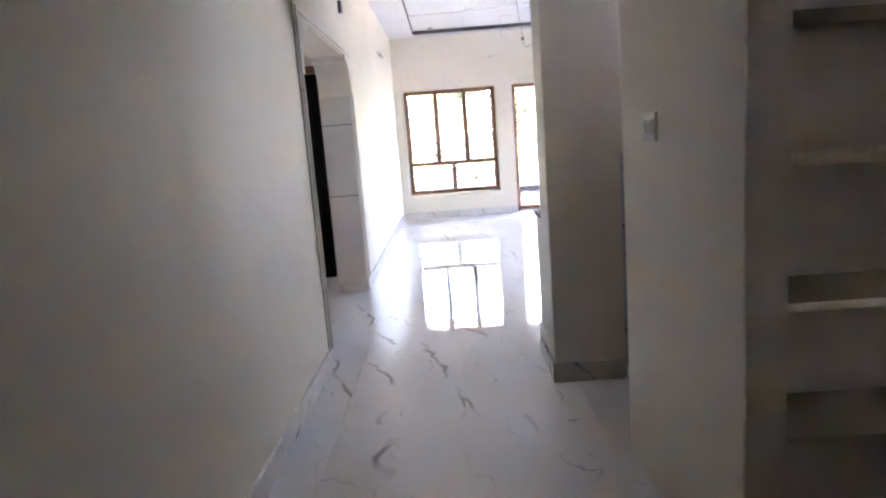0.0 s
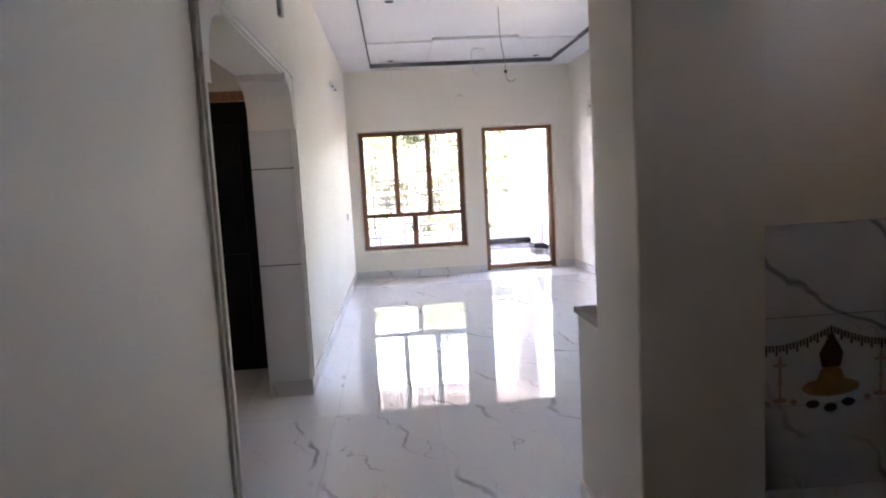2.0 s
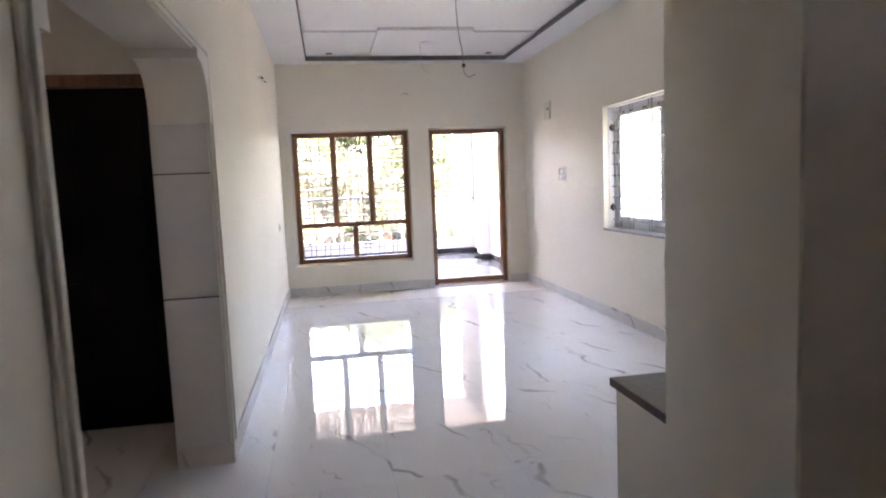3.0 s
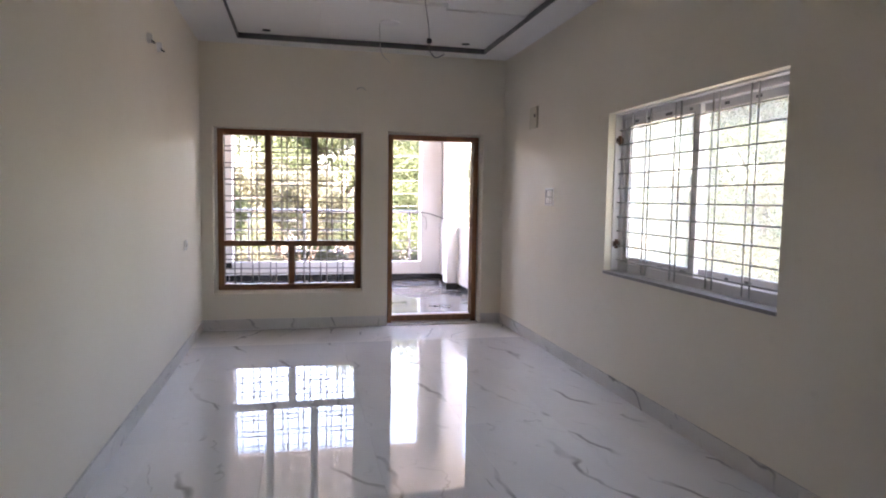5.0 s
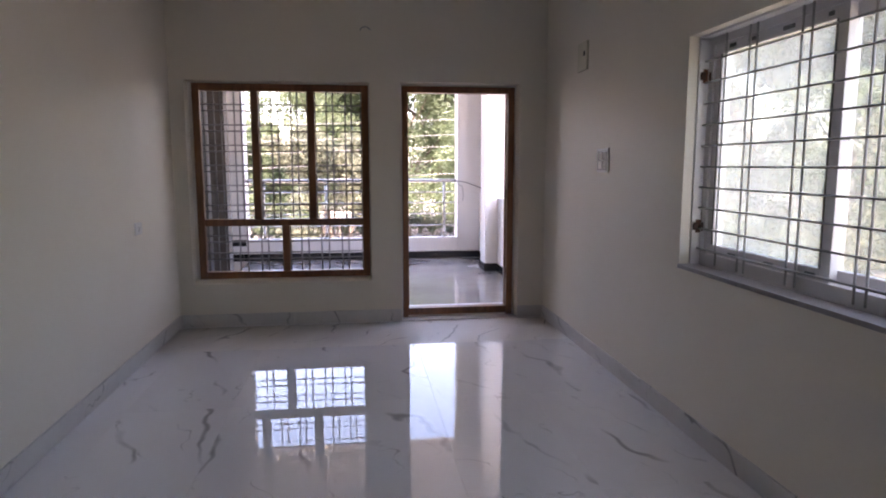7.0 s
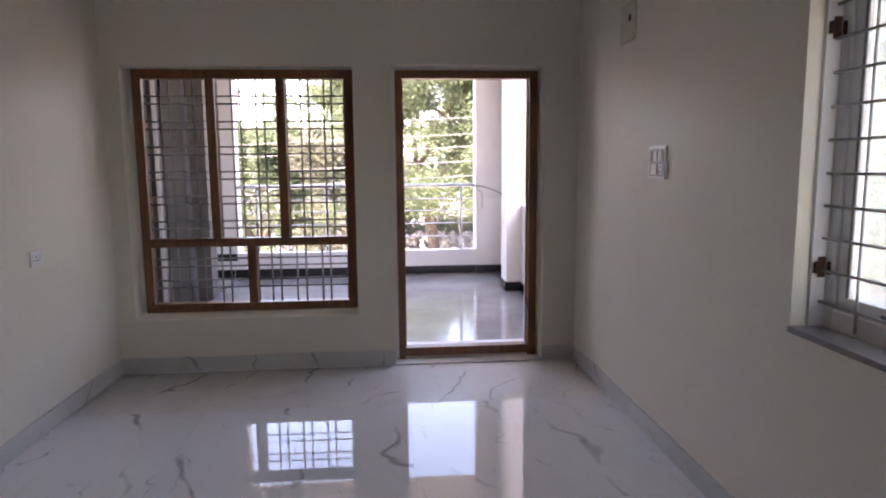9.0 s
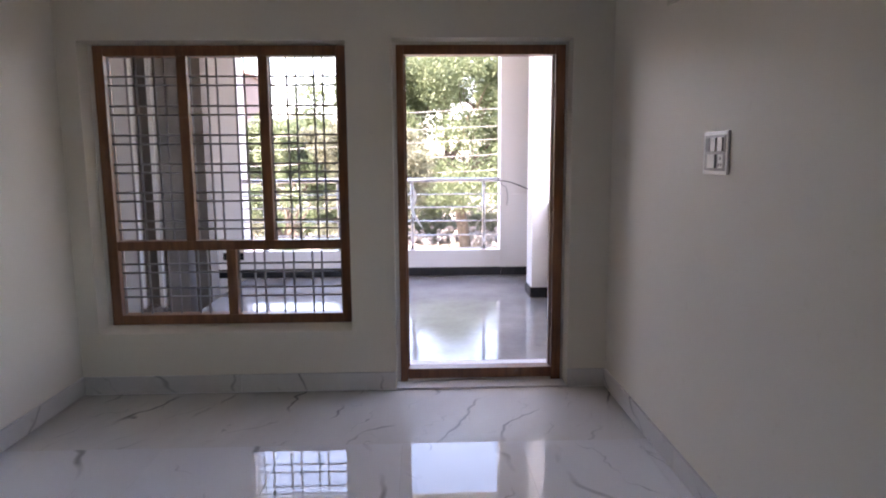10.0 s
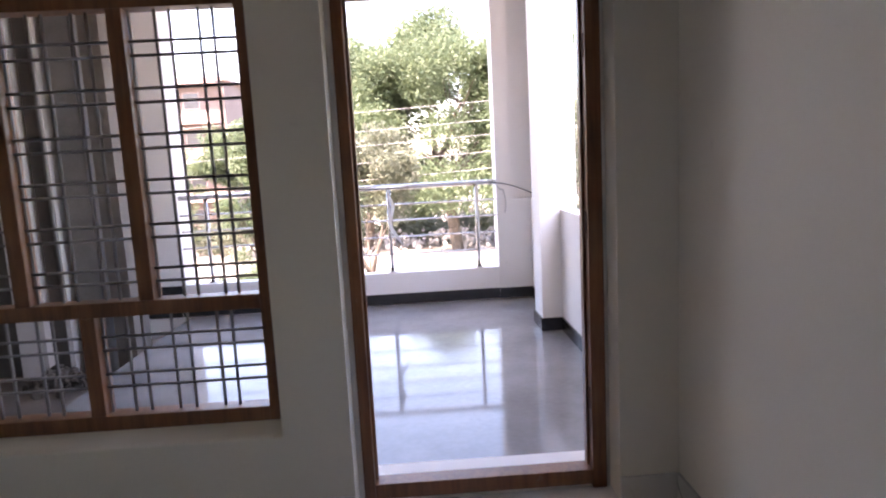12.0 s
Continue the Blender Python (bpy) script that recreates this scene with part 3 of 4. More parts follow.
# ---- small fittings ----
def switch_plate(name, label, m, w, h, rows):
    """A modular switch plate: bevelled surround, grey insert and rocker keys; local z out of the wall."""
    t = tagged(new(name), label, "switch")
    part("surround", boxes((-w / 2, -h / 2, 0, w / 2, h / 2, 0.011), bev=0.004), M_PLASTIC, t)
    part("insert", boxes((-w / 2 + 0.014, -h / 2 + 0.014, 0.009, w / 2 - 0.014, h / 2 - 0.014, 0.013), bev=0.001), M_GREYPL if len(rows) > 1 else M_PLASTIC, t)
    iw, ch = w - 0.036, (h - 0.036) / len(rows)
    for r, row in enumerate(rows):
        y0, y1 = -h / 2 + 0.018 + r * ch + 0.006, -h / 2 + 0.018 + (r + 1) * ch - 0.006
        for f0, f1, kind in row:
            x0, x1 = -iw / 2 + iw * f0 + 0.004, -iw / 2 + iw * f1 - 0.004
            if kind == "dark":
                part("module", boxes((x0, y0, 0.012, x1, y1, 0.0145), bev=0.002), M_FILM, t, "dark grey blank module")
            elif kind == "socket":
                so = part("socket", boxes((x0, y0, 0.012, x1, y1, 0.0145), bev=0.002), M_PLASTIC, t, "white socket module")
                part("socket_holes", boxes(*[(x0 + (x1 - x0) * u - 0.005, y0 + (y1 - y0) * v - 0.006, 0.014, x0 + (x1 - x0) * u + 0.005, y0 + (y1 - y0) * v + 0.006, 0.0152) for u, v in ((0.25, 0.25), (0.75, 0.25), (0.5, 0.72))]), M_FILM, so, "dark socket holes")
            else:
                part("rocker", boxes((x0, y0, 0.012, x1, y1, 0.019), bev=0.002), M_PLASTIC, t, "white rocker key")
    t.matrix_world = m
    return t


on_right = Matrix(((0, 0, -1, 0), (-1, 0, 0, 0), (0, 1, 0, 0), (0, 0, 0, 1)))
on_left = Matrix(((0, 0, 1, 0), (1, 0, 0, 0), (0, 1, 0, 0), (0, 0, 0, 1)))
switch_plate("switch_plate", "white modular plate with rockers, a socket and a dark blank", Matrix.Translation((XR, 9.495, 1.445)) @ on_right, 0.205, 0.165, (((0.18, 0.62, "key"), (0.68, 0.95, "socket")), ((0.03, 0.28, "dark"), (0.32, 0.62, "key"), (0.68, 0.95, "key"))))
switch_plate("switch_plate", "small white two-rocker switch plate beside the passage", Matrix.Translation((X_SW, 2.15, 1.297)) @ on_right, 0.135, 0.09, (((0, 0.5, "key"), (0.5, 1, "key")),))
switch_plate("socket_plate", "small white socket plate low on the wall", Matrix.Translation((0, 9.93, 0.965)) @ on_left, 0.13, 0.085, (((0, 0.6, "socket"), (0.62, 1, "key")),))
box = thing("cover_box", "cream outlet box cover with a small dark knockout", "junction box", at=(XR, 9.94, 2.223))
part("cover", boxes((-0.016, -0.09, -0.105, 0, 0.11, 0.105), bev=0.004), M_BOX, box)
part("knockout", boxes((-0.0175, -0.055, 0.0, -0.0155, -0.02, 0.035)), M_HOLE, box, "dark square hole")


def wall_outlet(y, z, r):
    t = thing("conduit_outlet", "open round conduit outlet with wire ends in the wall", "outlet", "outlets high on the wall", at=(0, y, z))
    bm = bmesh.new()
    bmesh.ops.create_cone(bm, cap_ends=False, segments=20, radius1=r, radius2=r * 0.9, depth=0.03, matrix=Matrix.Translation((0.012, 0, 0)) @ Matrix.Rotation(math.pi / 2, 4, "Y"))
    part("ring", bm, M_PLASTIC, t)
    part("inside", cyl(bmesh.new(), (0.001, 0, 0), (0.004, 0, 0), r * 0.88, seg=20), M_GREYPL, t)
    part("wire_end", cyl(bmesh.new(), (0.002, 0, 0), (0.045, r * 0.3, -0.03), 0.006, seg=6), M_WIRE, t)


wall_outlet(8.62, 2.46, 0.035)
wall_outlet(8.93, 2.47, 0.035)
outlet = thing("wall_bracket", "small white bracket lamp point on the wall", "outlet", at=(0, 5.56, 2.435))
part("body", boxes((0, -0.03, -0.045, 0.03, 0.03, 0.045), bev=0.006), M_GREYPL, outlet)


def cable(name, label, pts, r, mat):
    """A hanging cable along a few points, as a round tube mesh."""
    bm = bmesh.new()
    fine = []
    for i in range(len(pts) - 1):
        p0, p1, p2, p3 = (Vector(pts[max(0, min(len(pts) - 1, i + k))]) for k in (-1, 0, 1, 2))
        for s in range(6):
            u = s / 6
            fine.append(0.5 * (2 * p1 + (p2 - p0) * u + (2 * p0 - 5 * p1 + 4 * p2 - p3) * u * u + (3 * p1 - p0 - 3 * p2 + p3) * u ** 3))
    fine.append(Vector(pts[-1]))
    for p, q in zip(fine, fine[1:]):
        cyl(bm, p, q, r, seg=6)
    return tagged(part(name, bm, mat, smooth=True), label, "cable")


cable("hanging_cable", "thin grey fan cable hanging from the ceiling with a bent end", [(1.75, 7.97, TZ), (1.755, 7.97, 2.82), (1.77, 7.97, 2.66), (1.795, 7.97, 2.50), (1.80, 7.97, 2.41), (1.805, 7.97, 2.35), (1.845, 7.97, 2.31), (1.90, 7.965, 2.335)], 0.0035, M_OWIRE)
tagged(part("cable_knot", boxes((1.785, 7.955, 2.395, 1.815, 7.985, 2.425), bev=0.008), M_WIRE), "black tape knot on the hanging cable", "cable")
cable("hanging_cable", "thin pale cable hanging from the ceiling plate", [(1.71, 9.84, TZ - 0.03), (1.713, 9.84, 2.86), (1.74, 9.9, 2.74), (1.835, 10.02, 2.686)], 0.0035, M_WIREW)
tagged(part("ceiling_rose", cyl(bmesh.new(), (1.80, 9.80, TZ - 0.04), (1.80, 9.80, TZ - 0.031), 0.09, seg=24), M_UPVC), "grey round patch on the ceiling plate", "ceiling rose")
for x, y in ((0.685, 10.52), (2.695, 10.52), (0.685, 7.65), (2.695, 7.65), (0.685, 5.4), (2.695, 5.4)):
    t = thing("downlight_hole", "empty round downlight cutout in the ceiling", "downlight", "downlight cutouts", at=(x, y, TZ))
    part("hole", cyl(bmesh.new(), (0, 0, -0.004), (0, 0, -0.001), 0.042, seg=24), M_HOLE, t)
cable("wall_hook", "small bent wire stub on the far wall", [(1.60, YF, 2.56), (1.61, YF - 0.03, 2.575), (1.65, YF - 0.035, 2.585), (1.69, YF - 0.03, 2.56)], 0.004, M_STEEL)

# ---- tiled wall with printed devotional tiles, kept as plain shapes ----
tiled = thing("tiled_wall", "grey-white marble wall tiles with a printed lamp and garland design", "wall tiles")
tz_cuts = (0.0, 0.3, 0.58, 0.87, 1.165)
for z0, z1 in zip(tz_cuts, tz_cuts[1:]):
    for x0, x1 in ((1.661, 2.2), (2.2, 2.745)):
        part("tile", boxes((x0 + 0.001, Y_TILE - 0.01, z0 + 0.001, x1 - 0.001, Y_TILE, z1 - 0.001)), M_TILE, tiled)
bm = bmesh.new()
YP = Y_TILE - 0.0125


def disc(bm, x, z, rx, rz, seg=16):
    prism(bm, [(x + rx * math.cos(a * 2 * math.pi / seg), z + rz * math.sin(a * 2 * math.pi / seg)) for a in range(seg)], "y", YP, YP + 0.0015)


for k in range(26):
    u = k / 25
    for cx0, cx1 in ((1.70, 1.985), (1.985, 2.27)):
        x = cx0 + (cx1 - cx0) * u
        sagv = 0.045 * math.sin(math.pi * u)
        z = 0.79 + 0.045 * (u if cx0 < 1.9 else 1 - u) - sagv * 0.6
        bx(bm, x - 0.003, YP, z - (0.022 if k % 3 else 0.034), x + 0.004, YP + 0.0015, z)
part("garland_print", bm, M_MAROON, tiled, "dark printed garland")
bm = bmesh.new()
disc(bm, 1.985, 0.633, 0.098, 0.03)
prism(bm, [(1.93, 0.635), (2.04, 0.635), (2.02, 0.69), (1.99, 0.71), (1.975, 0.71), (1.95, 0.69)], "y", YP - 0.001, YP + 0.001)
part("gold_print", bm, M_GOLD, tiled, "gold printed shape")
bm = bmesh.new()
prism(bm, [(1.955, 0.70), (2.015, 0.70), (2.025, 0.745), (1.987, 0.815), (1.945, 0.745)], "y", YP - 0.002, YP + 0.001)
for x in (1.925, 1.985, 2.045):
    disc(bm, x, 0.58 - (0.015 if x == 1.985 else 0), 0.023, 0.014, 10)
part("maroon_print", bm, M_MAROON, tiled, "dark maroon printed shape")
bm = bmesh.new()
for x in (1.815, 2.155):
    bx(bm, x - 0.004, YP, 0.60, x + 0.004, YP + 0.0015, 0.72)
    disc(bm, x, 0.715, 0.026, 0.006)
    disc(bm, x, 0.60, 0.024, 0.008)
    disc(bm, x, 0.66, 0.008, 0.012, 10)
    for u in (-0.045, 0.045):
        disc(bm, x + u, 0.592, 0.012, 0.009, 10)
    prism(bm, [(x - 0.008, 0.721), (x + 0.008, 0.721), (x, 0.752)], "y", YP, YP + 0.0015)
part("lamp_print", bm, M_PEACH, tiled, "peach printed oil lamp")

# ---- balcony ----
BY, BX1, BH = 14.84, 3.46, 3.05
structure("balcony_floor", boxes((-0.05, YO - 0.02, -0.2, BX1 + 0.2, BY + 0.2, -0.006)), M_BALFLOOR, "dark grey polished stone balcony floor", "floor")
structure("balcony_ceiling", boxes((-2.4, YO + 0.001, BH, BX1 + 0.3, BY + 0.3, BH + 0.15)), M_OUTWALL, "white balcony ceiling slab", "ceiling")
structure("wall_parapet", boxes((-0.075, BY, -0.2, 3.064, BY + 0.12, 0.318)), M_OUTWALL, "low white parapet under the balcony rail", "wall")
structure("column_far", boxes((3.064, BY - 0.02, -0.2, 3.212, BY + 0.25, BH), (3.212, BY + 0.101, -0.2, 3.56, BY + 0.25, BH)), M_OUTWALL, "white plastered column at the balcony corner", "column")
structure("column_left", boxes((-0.78, BY, -0.4, -0.075, BY + 0.3, BH)), M_OUTWALL, "white plastered column at the balcony corner", "column")
structure("wall_balcony_side", boxes((3.40, YO, -0.2, 3.52, 13.515, 0.985), (3.40, 13.86, -0.2, 3.52, BY, 1.0), (3.44, 13.86, 1.0, 3.52, BY + 0.1, BH), (3.212, BY - 0.02, -0.2, 3.44, BY + 0.1, 1.0)), M_OUTWALL, "white waist-high balcony side wall", "wall")
structure("pilaster", boxes((3.234, 13.515, 0, 3.53, 13.835, BH), bev=0.004), M_OUTWALL, "white plastered pilaster on the balcony side", "column")
structure("baseboard_balcony", boxes(
    (-0.12, BY - 0.014, 0, 3.064, BY - 0.001, 0.105), (3.064, BY - 0.034, 0, 3.212, BY - 0.021, 0.105), (3.220, 13.505, 0, 3.233, 13.845, 0.105), (3.220, 13.501, 0, 3.40, 13.514, 0.105), (3.386, YO, 0, 3.399, 13.501, 0.105), (3.386, 13.85, 0, 3.399, BY - 0.036, 0.105), (3.213, BY - 0.034, 0, 3.399, BY - 0.021, 0.105), (-0.78, BY - 0.014, 0, -0.13, BY - 0.001, 0.105), (-0.33, BY - 0.014, 0.225, -0.085, BY - 0.001, 0.315)), M_BLACK, "black stone skirting round the balcony", "baseboard")
# unfinished neighbour wall across a narrow gap, with piers of differing finish and painted shade between
structure("gap_floor", boxes((-2.4, YO, -0.6, -0.06, 15.6, -0.2)), M_DCEMENT, "rough cement floor of the gap beside the balcony", "floor")
structure("wall_gap", boxes((-2.4, YO, -0.4, -2.2, 15.6, BH), (-2.2, 14.25, -0.4, -0.30, 14.45, BH), (-2.2, YO, -0.4, -0.15, 11.75, BH)), M_DCEMENT, "dark unplastered wall across the gap", "wall")
structure("pier_light", boxes((-1.75, 13.7, -0.4, -1.40, 13.95, BH)), M_OUTWALL, "white plastered pier across the gap", "column")
structure("pier_white", boxes((-1.05, 13.7, -0.4, -0.83, 13.95, BH)), M_OUTWALL, "white plastered pier across the gap", "column")
# dark infill stands in for the shade of the openings between piers
structure("pier_gap_shade", boxes((-0.80, 13.78, -0.4, -0.67, 13.95, 2.72), (-1.40, 13.82, -0.4, -1.05, 13.95, BH)), M_DCEMENT, "dark cement infill painting the shaded openings between the piers across the gap", "column")
structure("pier_edge", boxes((-0.665, 13.72, -0.4, -0.625, 13.95, BH)), M_OUTWALL, "narrow pale plaster edge across the gap", "column")
structure("pier_grey", boxes((-0.57, 13.75, -0.4, -0.36, 13.95, BH)), M_CEMENT, "grey cement pier across the gap", "column")
structure("pier_stained", boxes((-0.27, 13.7, -0.4, -0.11, 13.95, BH)), M_DCEMENT, "dark stained cement pier across the gap", "column")
heap = new("rubble_heap")
tagged(heap, "small heap of cement rubble and rags on the unfinished floor", "rubble", kind="stuff")
bm = bmesh.new()
rr = random.Random(11)
for k in range(90):
    s = rr.uniform(0.025, 0.10)
    r = abs(rr.gauss(0, 0.16))
    a = rr.uniform(0, 6.28)
    mt = Matrix.Translation((-0.60 + r * math.cos(a) * 0.9, 13.42 + r * math.sin(a) * 0.6, s * 0.3 + max(0, 0.16 - r * 0.5) * rr.random() - 0.2)) @ Euler((rr.random() * 3, rr.random() * 3, rr.random() * 3)).to_matrix().to_4x4() @ Matrix.Diagonal((s, s * rr.uniform(0.5, 1.2), s * rr.uniform(0.3, 0.7), 1))
    bmesh.ops.create_icosphere(bm, subdivisions=1, radius=0.6, matrix=mt)
part("rubble", bm, M_DCEMENT, heap)

rail = thing("balcony_railing", "brushed steel tube railing on the balcony parapet", "railing")
part("top_rail", cyl(bmesh.new(), (-0.075, BY + 0.06, 1.178), (3.064, BY + 0.06, 1.178), 0.026, seg=14), M_RAIL, rail, smooth=True)
for z in (0.50, 0.675, 0.844, 1.004):
    part("rod", cyl(bmesh.new(), (-0.075, BY + 0.06, z), (3.064, BY + 0.06, z), 0.009, seg=8), M_RAIL, rail, smooth=True)
for x in (0.18, 1.085, 1.985, 2.868):
    part("post", cyl(bmesh.new(), (x, BY + 0.06, 0.318), (x, BY + 0.06, 1.155), 0.020, seg=12), M_RAIL, rail, smooth=True)
    part("flange", cyl(bmesh.new(), (x, BY + 0.06, 0.318), (x, BY + 0.06, 0.333), 0.04, seg=16), M_RAIL, rail, smooth=True)
bm = bmesh.new()
rag = [(0.0, 1.10), (0.035, 1.04), (0.05, 0.97), (0.03, 0.90), (0.01, 0.83), (0.02, 0.77), (0.06, 0.70), (0.10, 0.62), (0.13, 0.575), (0.10, 0.60), (0.04, 0.68), (-0.01, 0.76), (-0.03, 0.84), (0.005, 0.92), (0.01, 1.0)]
prism(bm, [(1.995 + u, v) for u, v in rag], "y", BY + 0.028, BY + 0.034)
tagged(part("plastic_strip", bm, M_CLOTH), "torn white plastic strip tied to the railing post", "plastic strip")
cable("tied_rope", "thin rope tied from the railing to the pilaster", [(3.0, BY + 0.03, 1.17), (3.14, 14.55, 1.16), (3.34, 14.15, 1.07), (3.38, 13.88, 1.03)], 0.006, M_WIRE)
cable("rope_end", "loose rope end hanging at the railing", [(3.04, BY - 0.03, 1.18), (3.09, BY - 0.04, 1.11), (3.13, BY - 0.04, 1.09), (3.15, BY - 0.04, 0.97), (3.14, BY - 0.04, 0.87)], 0.008, M_WIREW)

# ---- outside ----
GZ = -3.6


def gz(x, y):
    """Height of the ground: a flat yard and road, with a bank that rises along one side."""
    d = max(x - 9.0, 0.0) * min(1.0, max(0.0, (38.0 - y) / 6.0))
    u = min(d / 5.0, 1.0)
    return GZ + 2.4 * u * u * (3 - 2 * u) + max(0.0, d - 5.0) * 0.012


gm = bmesh.new()
bmesh.ops.create_grid(gm, x_segments=150, y_segments=150, size=150, matrix=Matrix.Translation((0, 60, 0)))
for v in gm.verts:
    v.co.z = gz(v.co.x, v.co.y) + 0.12 * noise.noise(Vector((v.co.x, v.co.y, 0)) * 0.3)
structure("ground", gm, M_DIRT, "dry sandy ground around the house and road", "ground")
structure("road", boxes((-60, 36.5, GZ - 0.2, 60, 42.5, GZ + 0.16)), M_ROAD, "pale dusty road in front of the house", "road")
structure("house_base", boxes((-2.2, -2.0, GZ - 0.5, XR + 0.23, YO - 0.03, -0.21), (-1.5, YO - 0.03, GZ - 0.5, 3.6, BY + 0.3, -0.21)), M_OUTWALL, "white plastered storey under the flat", "wall")
structure("roof_slab", boxes((-2.4, -2.2, TOP + 0.001, XR + 0.4, YO + 0.1, TOP + 0.2)), M_OUTWALL, "flat concrete roof slab over the flat", "roof")


def leaves_mesh(seed, centres, radii, count, size, flat=0.75):
    """Many small bent leaf blades scattered round the branch tips."""
    rng = np.random.default_rng(seed)
    pick = rng.integers(0, len(centres), count)
    d = rng.normal(size=(count, 3))
    d /= np.linalg.norm(d, axis=1)[:, None]
    r = rng.random(count) ** 0.45
    c = np.array(centres)[pick] + d * (r * np.array(radii)[pick])[:, None] * np.array([1, 1, flat])
    u = rng.normal(size=(count, 3))
    u /= np.linalg.norm(u, axis=1)[:, None]
    w = np.cross(u, rng.normal(size=(count, 3)))
    w /= np.linalg.norm(w, axis=1)[:, None]
    nrm = np.cross(u, w)
    s = size * rng.uniform(0.55, 1.35, count)[:, None]
    pts = np.stack([c - u * s, c + w * s * 0.32 + nrm * s * 0.12, c + u * s, c - w * s * 0.32 + nrm * s * 0.12], 1).reshape(-1, 3)
    faces = np.arange(count * 4).reshape(-1, 4)
    me = bpy.data.meshes.new("crown")
    me.from_pydata(pts.tolist(), [], faces.tolist())
    return me


def tree(x, y, h, spread, seed, leaf_mat, label, count=9000, size=0.14, z0=None):
    rr = random.Random(seed)
    base = gz(x, y) - 0.1 if z0 is None else z0
    t = thing("tree", label, "tree", at=(x, y, base))
    bm = bmesh.new()
    tips, rads = [], []

    def limb(p, d, length, r, depth):
        q = p
        for k in range(3):
            d = (d + Vector((rr.uniform(-0.25, 0.25), rr.uniform(-0.25, 0.25), rr.uniform(-0.05, 0.2)))).normalized()
            n = q + d * length / 3
            cyl(bm, q, n, r * (1 - 0.22 * k), r * (1 - 0.22 * (k + 1)), seg=7)
            q = n
            if depth >= 2:
                tips.append(tuple(q))
                rads.append(spread * rr.uniform(0.12, 0.26))
        if depth < 3:
            for k in range(rr.choice((2, 3, 3))):
                a = rr.uniform(0, 6.28)
                nd = (d * 0.7 + Vector((math.cos(a), math.sin(a), rr.uniform(-0.1, 0.55)))).normalized()
                limb(q, nd, length * rr.uniform(0.6, 0.85), r * 0.42, depth + 1)
    limb(Vector((0, 0, -0.3)), Vector((0, 0, 1)), h * 0.30, 0.045 * h * 0.5, 0)
    top = max(p[2] for p in tips)
    wide = max(max(abs(p[0]), abs(p[1])) for p in tips)
    fz, fx = h * 0.88 / top, spread / wide
    for v in bm.verts:
        k = min(1, max(0, v.co.z / top)) ** 0.5
        v.co.x *= 1 + (fx - 1) * k
        v.co.y *= 1 + (fx - 1) * k
        v.co.z *= fz
    tips2 = []
    for p in tips:
        k = min(1, max(0, p[2] / top)) ** 0.5
        tips2.append((p[0] * (1 + (fx - 1) * k), p[1] * (1 + (fx - 1) * k), p[2] * fz))
    for k in range(18 if spread < 5 else 50):
        a, u = rr.uniform(0, 6.28), rr.uniform(0.12, 0.62) if spread < 5 else rr.uniform(0.17, 0.76)
        rad = spread * rr.uniform(0.25, 0.8)
        tips2.append((rad * math.cos(a), rad * math.sin(a), h * u))
        rads.append(spread * rr.uniform(0.16, 0.28))
        if u > 0.3:
            cyl(bm, (0, 0, h * u * 0.6), tips2[-1], 0.035, 0.012, seg=6)
    part("trunk", bm, M_BARK, t, "dark branching trunk")
    me = leaves_mesh(seed, tips2, rads, int(count * 1.7), size * 0.76)
    me.materials.append(leaf_mat)
    cr = new("crown", me)
    cr.parent = t
    return t


for x, y, h, spread, seed, mat, label, count, size in (
        (4.6, 43.5, 14.6, 7.0, 3, M_LEAF, "tall spreading leafy green tree beyond the road", 64000, 0.17),
        (-0.6, 45.0, 13.4, 5.6, 15, M_LEAF, "leafy green tree beyond the road", 36000, 0.17),
        (-5.4, 45.0, 8.4, 3.6, 18, M_LEAF, "leafy green tree beyond the road", 22000, 0.16),
        (1.1, 24.0, 6.9, 2.0, 8, M_LEAF2, "dusty olive tree with dry foliage near the road", 17000, 0.085),
        (-2.9, 30.0, 7.2, 1.8, 5, M_LEAF, "leafy green tree beside the road", 15000, 0.11),
        (-13.5, 48.0, 7.2, 4.0, 6, M_LEAF, "leafy green tree further along the road", 12000, 0.16),
        (11.5, 46.0, 10.0, 5.0, 7, M_LEAF2, "dusty olive tree beyond the road", 14000, 0.16),
        (11.8, 13.6, 8.6, 3.2, 9, M_LEAF2, "pale green tree beside the house", 24000, 0.115),
        (12.6, 18.0, 8.8, 3.4, 10, M_LEAF, "leafy tree beside the house", 24000, 0.12),
        (13.4, 22.6, 9.0, 3.6, 17, M_LEAF2, "pale olive tree beside the house", 22000, 0.12),
        (12.2, 26.8, 7.4, 3.4, 12, M_LEAF, "leafy green tree at the corner of the bank", 20000, 0.13),
        (16.5, 15.5, 8.2, 3.8, 13, M_LEAF, "tall leafy tree further off", 18000, 0.15),
        (17.5, 21.0, 8.4, 4.0, 14, M_LEAF2, "pale olive tree further off", 18000, 0.15)):
    tree(x, y, h, spread, seed, mat, label, count, size)


def bush_row(label, spots, mat, seed, count, size):
    cs = [p[:3] for p in spots]
    me = leaves_mesh(seed, cs, [p[3] for p in spots], count, size, 0.8)
    me.materials.append(mat)
    return tagged(new("shrubs", me), label, "shrubs", kind="stuff")


